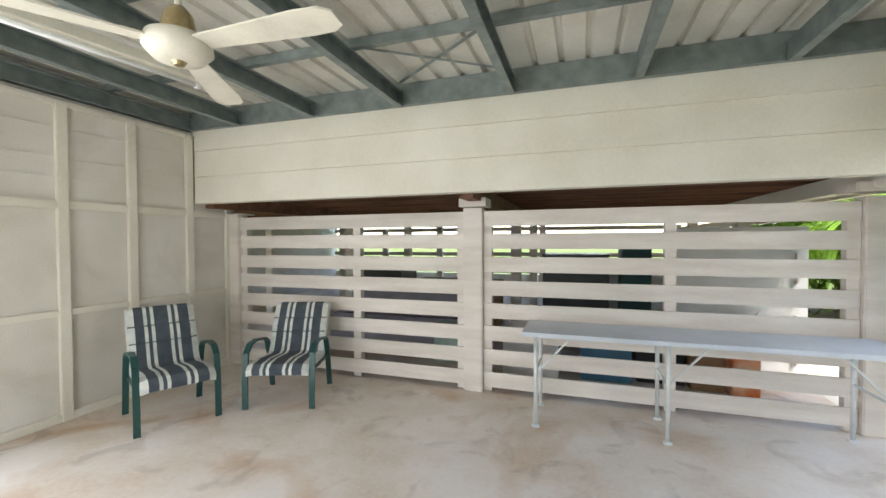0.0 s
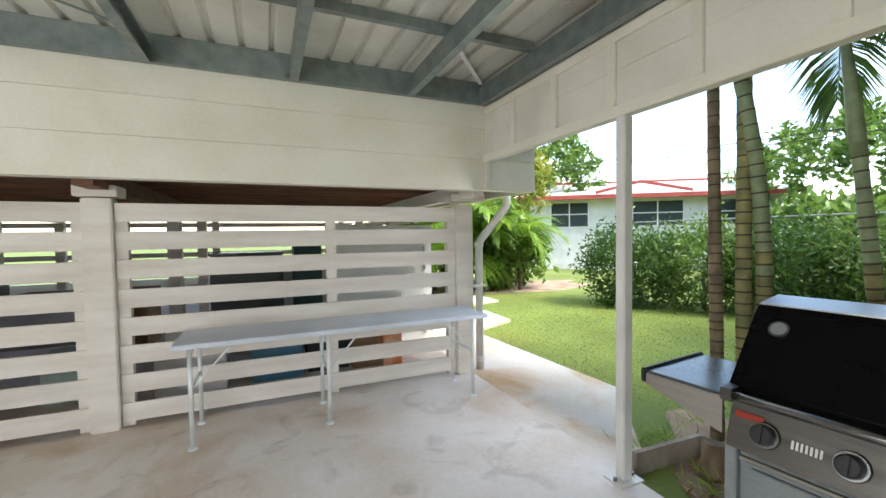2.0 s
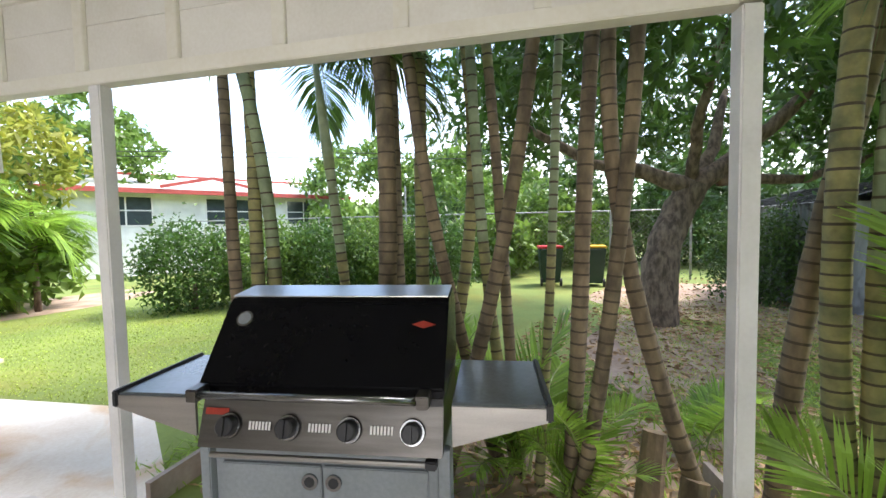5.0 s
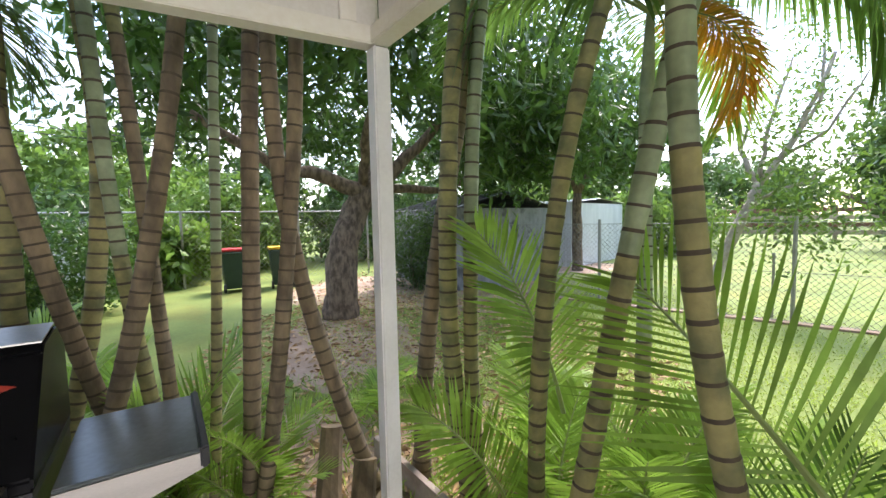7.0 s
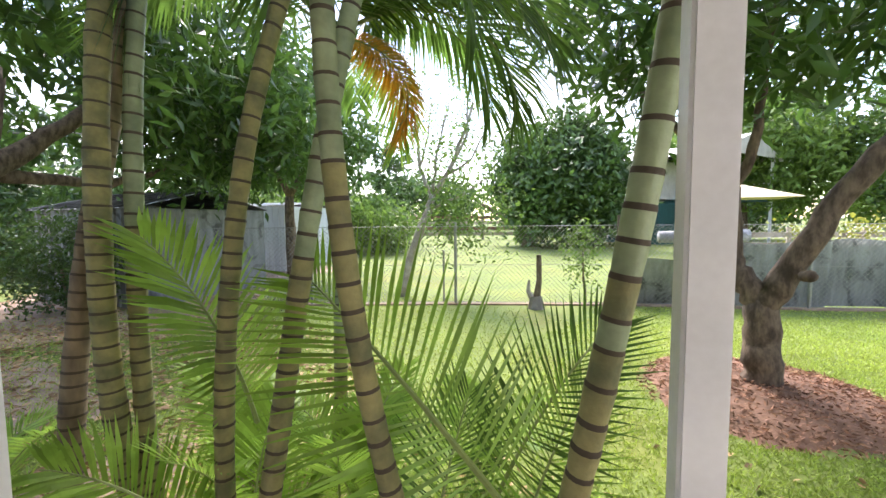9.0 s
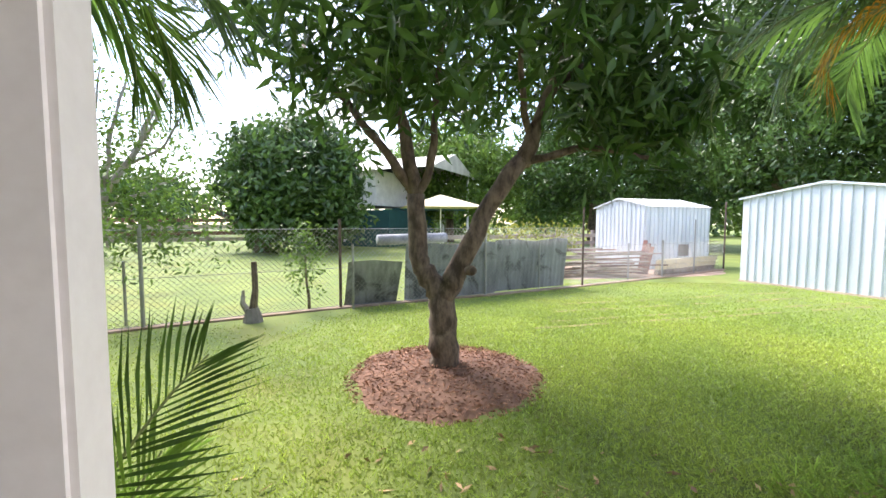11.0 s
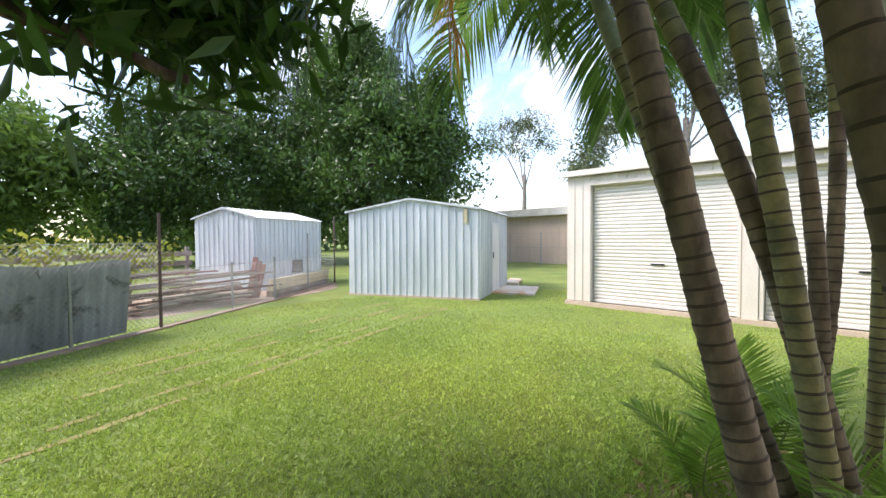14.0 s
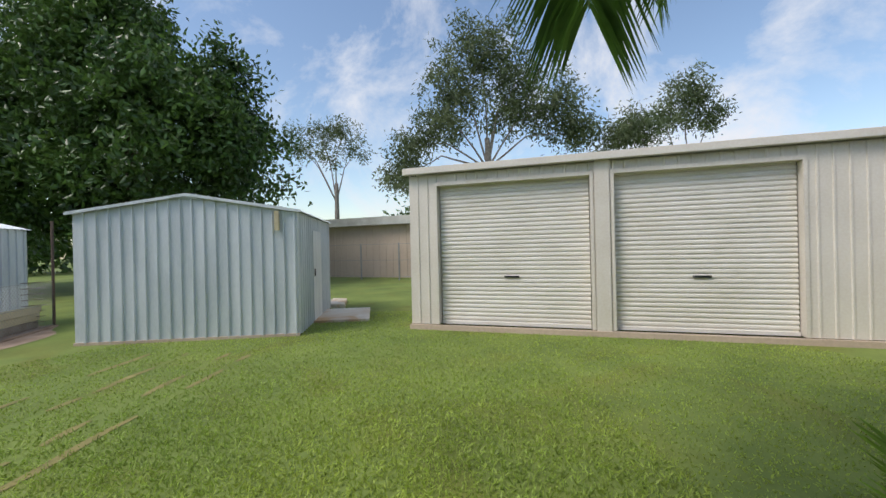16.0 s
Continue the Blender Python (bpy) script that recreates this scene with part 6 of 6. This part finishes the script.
q.v = [(1.75, 1.4, 2.25), (-1.75, 1.4, 2.25), (-1.75, -1.4, 2.25), (1.75, -1.4, 2.25), (0, 0, 2.85)]
q.f, q.m = [(0, 1, 4), (1, 2, 4), (2, 3, 4), (3, 0, 4), (3, 2, 1, 0)], [0] * 5
part("canopy", q, CANVAS, um)
part("pole", Mesh().tube([(0, 0, 0), (0, 0, 2.8)], [0.03, 0.03], 8), WHITE, um)
rf = thing("rail_fence", "long brown plank fence across the far paddock", "fence")
for k in range(4):
    part("rail", Mesh().beam((24.5, -25.0, 0.35 + k * 0.42), (7.5, -31.6, 0.35 + k * 0.42), 0.05, 0.24), PLANK_R if k % 2 else PLANK, rf)
for k in range(8):
    part("post", Mesh().beam((24.5 - 2.4 * k, -25.05 - 0.94 * k, G), (24.5 - 2.4 * k, -25.05 - 0.94 * k, 1.9), 0.16, 0.16), PLANK, rf)
solid("parked_car", Mesh().box(1.0, -29.5, 0.25, 4.6, -28.0, 0.9).box(1.8, -29.4, 0.9, 3.8, -28.1, 1.4), WHITE, "small white car parked far beyond the fence", "car", bevel=0.12)

# ---- east garden ----
t, L = shed((11.1, -5.0), (11.3, -8.0), 3.0, 1.75, 2.12, ZINC_OLD, "grey weathered shed with a shallow gable")
t.matrix_world = Matrix.Translation((11.3, -8.0, 0)) @ Matrix.Rotation(radians(94), 4, "Z") @ Matrix.Scale(1, 4)
t2, L = shed((12.0, -9.3), (13.2, -13.2), 2.5, 1.95, 2.1, ZINC, "pale flat-fronted steel shed with double doors")
t2.matrix_world = Matrix.Translation((13.3, -13.4, 0)) @ Matrix.Rotation(math.atan2(4.0, -1.3), 4, "Z")
part("door", Mesh().box(1.0, -0.05, G, 2.6, -0.03, 1.75), ZINC_OLD, t2)
part("door_stile", Mesh().box(1.78, -0.06, G, 1.82, -0.051, 1.75), RUBBER, t2)
part("door_rail", Mesh().box(1.0, -0.06, 1.0, 2.6, -0.051, 1.04), RUBBER, t2)
blue_shed, L = shed((17.5, 4.2), (17.8, 1.6), 2.4, 1.3, 1.75, ZINC, "small pale blue-grey shed far off")
blue_shed.matrix_world = Matrix.Translation((17.8, 1.2, 0)) @ Matrix.Rotation(radians(95), 4, "Z")
part("door", Mesh().box(1.5, -0.05, G, 2.3, -0.03, 1.1), BLUE, blue_shed)

def wheelie_bin(x, y, lid, label, rz):
    b = thing("wheelie_bin", label, "bin", pose(x, y, G, 0, 0, rz), "wheelie bins")
    q = Mesh()
    q.v = [(-0.22, -0.24, 0.08), (0.22, -0.24, 0.08), (0.22, 0.24, 0.08), (-0.22, 0.24, 0.08), (-0.29, -0.33, 0.95), (0.29, -0.33, 0.95), (0.29, 0.33, 0.95), (-0.29, 0.33, 0.95)]
    q.f = [(3, 2, 1, 0), (4, 5, 6, 7), (0, 1, 5, 4), (1, 2, 6, 5), (2, 3, 7, 6), (3, 0, 4, 7)]
    q.m = [0] * 6
    part("body", q, BIN_G, b, bevel=0.02)
    part("lid", Mesh().box(-0.31, -0.36, 0.955, 0.31, 0.36, 1.01), lid, b, bevel=0.02)
    part("handle", Mesh().tube([(-0.24, 0.38, 0.92), (0.24, 0.38, 0.92)], [0.018, 0.018], 8), BIN_G, b)
    for s in (-0.24, 0.24):
        part("wheel", Mesh().tube([(s - 0.025, 0.26, 0.1), (s + 0.025, 0.26, 0.1)], [0.1, 0.1], 14), RUBBER, b)
wheelie_bin(11.2, -0.9, BIN_R, "dark green wheelie bin with a red lid", 95)
wheelie_bin(11.2, -1.95, BIN_Y, "dark green wheelie bin with a yellow lid", 88)

ef = thing("chain_fence", "tall chain wire fence with steel pipe rails", "fence")
EP = [(11.9, 12.0), (11.9, 9.0), (11.95, 6.1), (12.0, 3.24), (12.2, 0.2), (12.6, -2.6), (12.5, -4.6)]
for k, (x, y) in enumerate(EP):
    part("fence_post", Mesh().tube([(x, y, G), (x, y, 1.85 if k != 3 else 2.7)], [0.03, 0.03], 8), WIRE, ef)
for a, b in zip(EP, EP[1:]):
    part("top_rail", Mesh().tube([(*a, 1.82), (*b, 1.82)], [0.022, 0.022], 6), WIRE, ef)
    mesh_panel(a, b, 1.8, 0.12, ef, 0.002)

def bush(name, label, cx, cy, cz, rx, ry, rz, n, per, L, W, leaf, seed, cat="bush", ang=0.0):
    C = shell(n, 0, 0, 0, rx, ry, rz, 0.55, seed, 0.12, -0.95)
    ca, sa = math.cos(ang), math.sin(ang)
    C = np.stack([cx + C[:, 0] * ca - C[:, 1] * sa, cy + C[:, 0] * sa + C[:, 1] * ca, np.maximum(cz + C[:, 2], G + 0.05)], 1)
    return tree(name, label, (cx, cy, G), [([(cx, cy, G - 0.05), (cx, cy, cz)], 0.06, 0.02)], C, per, 0.15, L, W, leaf, BARK, 0.0, cat)
for k, (x, y) in enumerate(((7.1, 6.1), (7.9, 5.0), (8.6, 4.0), (9.2, 2.9), (9.7, 1.8))):
    bush("hedge", "dense clipped green hedge", x, y, 0.72, 0.95, 0.8, 0.9, 190, 30, 0.11, 0.05, LEAF_L if k % 2 else LEAF_M, 70 + k, "hedge", radians(-50))
for k, (x, y, s, m) in enumerate(((4.6, 9.6, 1.2, "long_y"), (5.4, 9.9, 1.35, "droopy"), (6.2, 9.4, 1.2, "long_y"), (5.0, 10.6, 1.5, "long"), (6.6, 10.4, 1.2, "droopy_y"), (4.2, 10.4, 1.4, "droopy_y"))):
    t = thing("feather_palm_shrub", "lush bushy palm with wide arching fronds", "palm", pose(x, y, G), "feather palm shrubs")
    r2 = random.Random(300 + k)
    part("stem", Mesh().tube([(0, 0, 0), (0.05, 0.03, 0.5), (0.08, 0.05, 1.0)], [0.07, 0.06, 0.05], 8), T_OLIVE, t)
    for j in range(11):
        frond(t, r2.choice((m, "droopy_y", "long_y")), Matrix.Translation((x + 0.05, y, G + r2.uniform(0.5, 1.6))) @ Matrix.Rotation(radians(j * 33 + r2.uniform(-12, 12)), 4, "Z") @ Matrix.Rotation(radians(r2.uniform(-35, 0)), 4, "Y") @ Matrix.Scale(s * r2.uniform(0.7, 1.0), 4))
bush("croton_bush", "broad-leaved tropical shrub with bright green leaves", 6.3, 9.6, 0.8, 1.0, 0.8, 0.9, 60, 16, 0.30, 0.16, LEAF_L, 80, "shrub")
bush("croton_bush", "tall shrub with yellow and orange new leaves", 6.4, 9.2, 3.0, 1.0, 0.8, 0.9, 50, 16, 0.26, 0.1, LEAF_Y, 81, "shrub")
bush("croton_bush", "tropical shrub under the palms", 4.3, 10.3, 1.0, 1.3, 0.8, 1.2, 60, 16, 0.28, 0.13, LEAF_L, 82, "shrub")
bush("croton_bush", "light green tall shrub behind the palms", 5.2, 11.0, 3.2, 1.6, 1.0, 1.6, 110, 18, 0.25, 0.12, LEAF_L, 83, "shrub")
# trees that close the view to the north-east and east
for k, (x, y, r, h, m) in enumerate(((12.5, 16.5, 2.6, 5.2, LEAF_L), (19.5, 8.0, 3.0, 4.2, LEAF_L), (20.5, 2.5, 3.4, 4.4, LEAF_L), (19.0, -4.5, 3.4, 4.6, LEAF_D), (18.0, -11.0, 3.6, 4.8, LEAF_D), (20.0, -18.0, 3.6, 4.6, LEAF_L), (14.5, -21.0, 3.2, 5.0, LEAF_D), (13.5, 5.5, 1.4, 1.6, LEAF_L), (13.2, 1.0, 1.2, 1.2, LEAF_L))):
    bush("garden_tree", "leafy garden tree beyond the boundary fence", x, y, h * 0.75, r, r * 1.1, h * 0.6, 170, 30, 0.34, 0.17, m, 90 + k, "tree")
nb = thing("neighbour_house", "low white house with red roof trim and wide windows", "house", frame2d((10.6, 14.6), (18.5, 9.1)))
LB = math.hypot(7.9, 5.5)
part("wall", Mesh().box(0, 0, G, LB, 7, 2.95), WEATHER, nb)
for k in range(14):
    part("weatherboard", Mesh().box(0, -0.02, 0.1 + k * 0.2, LB, -0.004, 0.285 + k * 0.2), WEATHER, nb)
q = Mesh()
q.v = [(-0.6, -0.7, 2.95), (LB + 0.6, -0.7, 2.95), (LB + 0.6, 3.5, 3.95), (-0.6, 3.5, 3.95), (LB + 0.6, 7.6, 2.95), (-0.6, 7.6, 2.95)]
q.f, q.m = [(0, 1, 2, 3), (3, 2, 4, 5), (0, 3, 5), (1, 4, 2), (0, 5, 4, 1)], [0] * 5
part("roof", q, SHEET, nb)
part("fascia", Mesh().box(-0.6, -0.74, 2.86, LB + 0.6, -0.70, 3.03), ROOFRED, nb)
part("gable_trim", Mesh().beam((2.6, -0.76, 3.1), (4.3, -0.76, 3.5), 0.04, 0.12), ROOFRED, nb)
part("gable_trim", Mesh().beam((4.3, -0.76, 3.5), (6.2, -0.76, 3.1), 0.04, 0.12), ROOFRED, nb)
part("ridge_trim", Mesh().beam((-0.6, 3.45, 3.98), (LB + 0.6, 3.45, 3.98), 0.15, 0.08), ROOFRED, nb)
for x, w in ((0.9, 1.5), (4.2, 1.9), (7.4, 1.5)):
    wd = part("window", Mesh().box(x, -0.035, 1.75, x + w, -0.021, 2.75), GLASSD, nb)
    for xx in (x - 0.05, x + w / 2 - 0.03, x + w):
        part("window_frame", Mesh().box(xx, -0.06, 1.72, xx + 0.05, -0.036, 2.78), WHITE, wd)
    for zz in (1.70, 2.25, 2.76):
        part("window_frame", Mesh().box(x - 0.05, -0.062, zz, x + w + 0.05, -0.038, zz + 0.045), WHITE, wd)

# power line and clump of thin trunks far off
for z in (3.9, 4.05):
    solid("overhead_cable", Mesh().tube([(10.0, 14.0, z), (14.0, -2.0, z - 0.4), (10.0, -20.0, z)], [0.012] * 3, 4), RUBBER, "thin black overhead cable", "cable", "overhead cables")

# ---- grass blades over the near lawn ----
def grass(name, n, x0, x1, y0, y1, h, keep, label, seed):
    rs = np.random.RandomState(seed)
    X, Y = rs.uniform(x0, x1, n), rs.uniform(y0, y1, n)
    k = keep(X, Y)
    X, Y = X[k], Y[k]
    n = len(X)
    P = np.stack([X, Y, np.full(n, G - 0.004)], 1)
    D = np.stack([rs.normal(size=n) * 0.8, rs.normal(size=n) * 0.8, 0.35 + rs.rand(n)], 1)
    ob = leaves(name, P, D, rs.uniform(0.5, 1.2, n) * h, rs.uniform(0.006, 0.014, n), WEED if h > 0.1 else BLADE, 0.1)
    tagged(ob, label, "grass", kind="stuff")
mound = lambda X, Y: (X + 0.93) ** 2 + (Y + 5.15) ** 2 > 1.0
slab_free = lambda X, Y: Y < S0.y + (X - S0.x) * sdir.y / sdir.x - 0.15
def fade(cx, cy, r0, r1, seed):
    """Thins the blades out with distance, so that no edge shows."""
    rs = np.random.RandomState(seed)
    return lambda X, Y: rs.rand(len(X)) < np.clip((r1 - np.hypot(X - cx, Y - cy)) / (r1 - r0), 0, 1) ** 1.3
def off_track(X, Y):
    """Leaves the mower's wheel marks bare of blades, here and there."""
    rs = np.random.RandomState(21)
    free = np.ones(len(X), bool)
    for k, y in enumerate((-6.75, -7.1, -7.75, -8.35)):
        line = y - 0.35 * (X + 2.6 + 0.4 * k) / (-7.0 + 0.4 * k)
        free &= ~((np.abs(Y - line) < 0.04) & (X < -2.6 - 0.4 * k) & (X > -9.6) & (rs.rand(len(X)) < 0.85))
    return free
f1, f2 = fade(-2.6, -4.6, 2.2, 11.5, 1), fade(4.4, 4.2, 2.0, 5.0, 2)
grass("lawn_grass", 440000, -13.5, 6.5, -13.0, 4.5, 0.034, lambda X, Y: mound(X, Y) & (slab_free(X, Y) | (X < XL - 0.2)) & f1(X, Y) & off_track(X, Y), "short green lawn blades near the patio", 1)
grass("lawn_grass", 70000, 3.1, 9.4, -0.8, 9.2, 0.032, lambda X, Y: f2(X, Y) & (Y > 1.9), "short green lawn blades east of the path", 3)
f3, f4 = fade(-3.6, -4.3, 1.8, 6.0, 7), fade(4.6, -3.4, 1.8, 6.0, 8)
grass("lawn_grass", 290000, -10.0, 2.5, -8.8, -1.6, 0.058, lambda X, Y: mound(X, Y) & slab_free(X, Y) & f3(X, Y) & off_track(X, Y), "coarse broad-bladed turf beside the patio", 11)
grass("lawn_grass", 120000, 1.6, 10.5, -8.4, -1.6, 0.04, lambda X, Y: f4(X, Y) & slab_free(X, Y), "thin shaded grass among fallen leaves", 12)
grass("tall_grass", 3500, 2.2, 4.6, -2.6, 1.9, 0.15, lambda X, Y: (X > 2.2), "taller weeds among the palm stems", 4)
grass("tall_grass", 2500, -5.2, -2.4, -3.2, -1.95, 0.14, slab_free, "taller weeds among the palm stems", 5)
grass("tall_grass", 2500, 0.2, 2.6, -3.1, -1.75, 0.13, slab_free, "taller weeds among the palm stems", 6)

# mower wheel tracks worn into the lawn
def mower_track(a, b, seed):
    rnd = random.Random(seed)
    a, b = Vector((*a, G + 0.006)), Vector((*b, G + 0.006))
    side = (b - a).normalized().cross(Vector((0, 0, 1)))
    q = Mesh()
    n = int((b - a).length / 0.12)
    k = 0
    while k < n:
        m = k + rnd.randint(3, 12)
        m = min(m, n)
        for j in range(k, m):
            w0, w1 = [0.02 + 0.025 * math.sin(math.pi * (i - k) / max(1, m - k)) for i in (j, j + 1)]
            p, r = a.lerp(b, j / n), a.lerp(b, (j + 1) / n)
            o0, o1 = side * 0.015 * math.sin(j * 0.7 + seed), side * 0.015 * math.sin((j + 1) * 0.7 + seed)
            q.face([tuple(p + o0 - side * w0), tuple(r + o1 - side * w1), tuple(r + o1 + side * w1), tuple(p + o0 + side * w0)])
        k = m + rnd.randint(1, 6)
    structure("mower_track", q, TRACK, "thin worn mower track in the lawn")
for k, y in enumerate((-6.75, -7.1, -7.75, -8.35)):
    mower_track((-2.6 - 0.4 * k, y), (-9.6, y - 0.35), 30 + k)
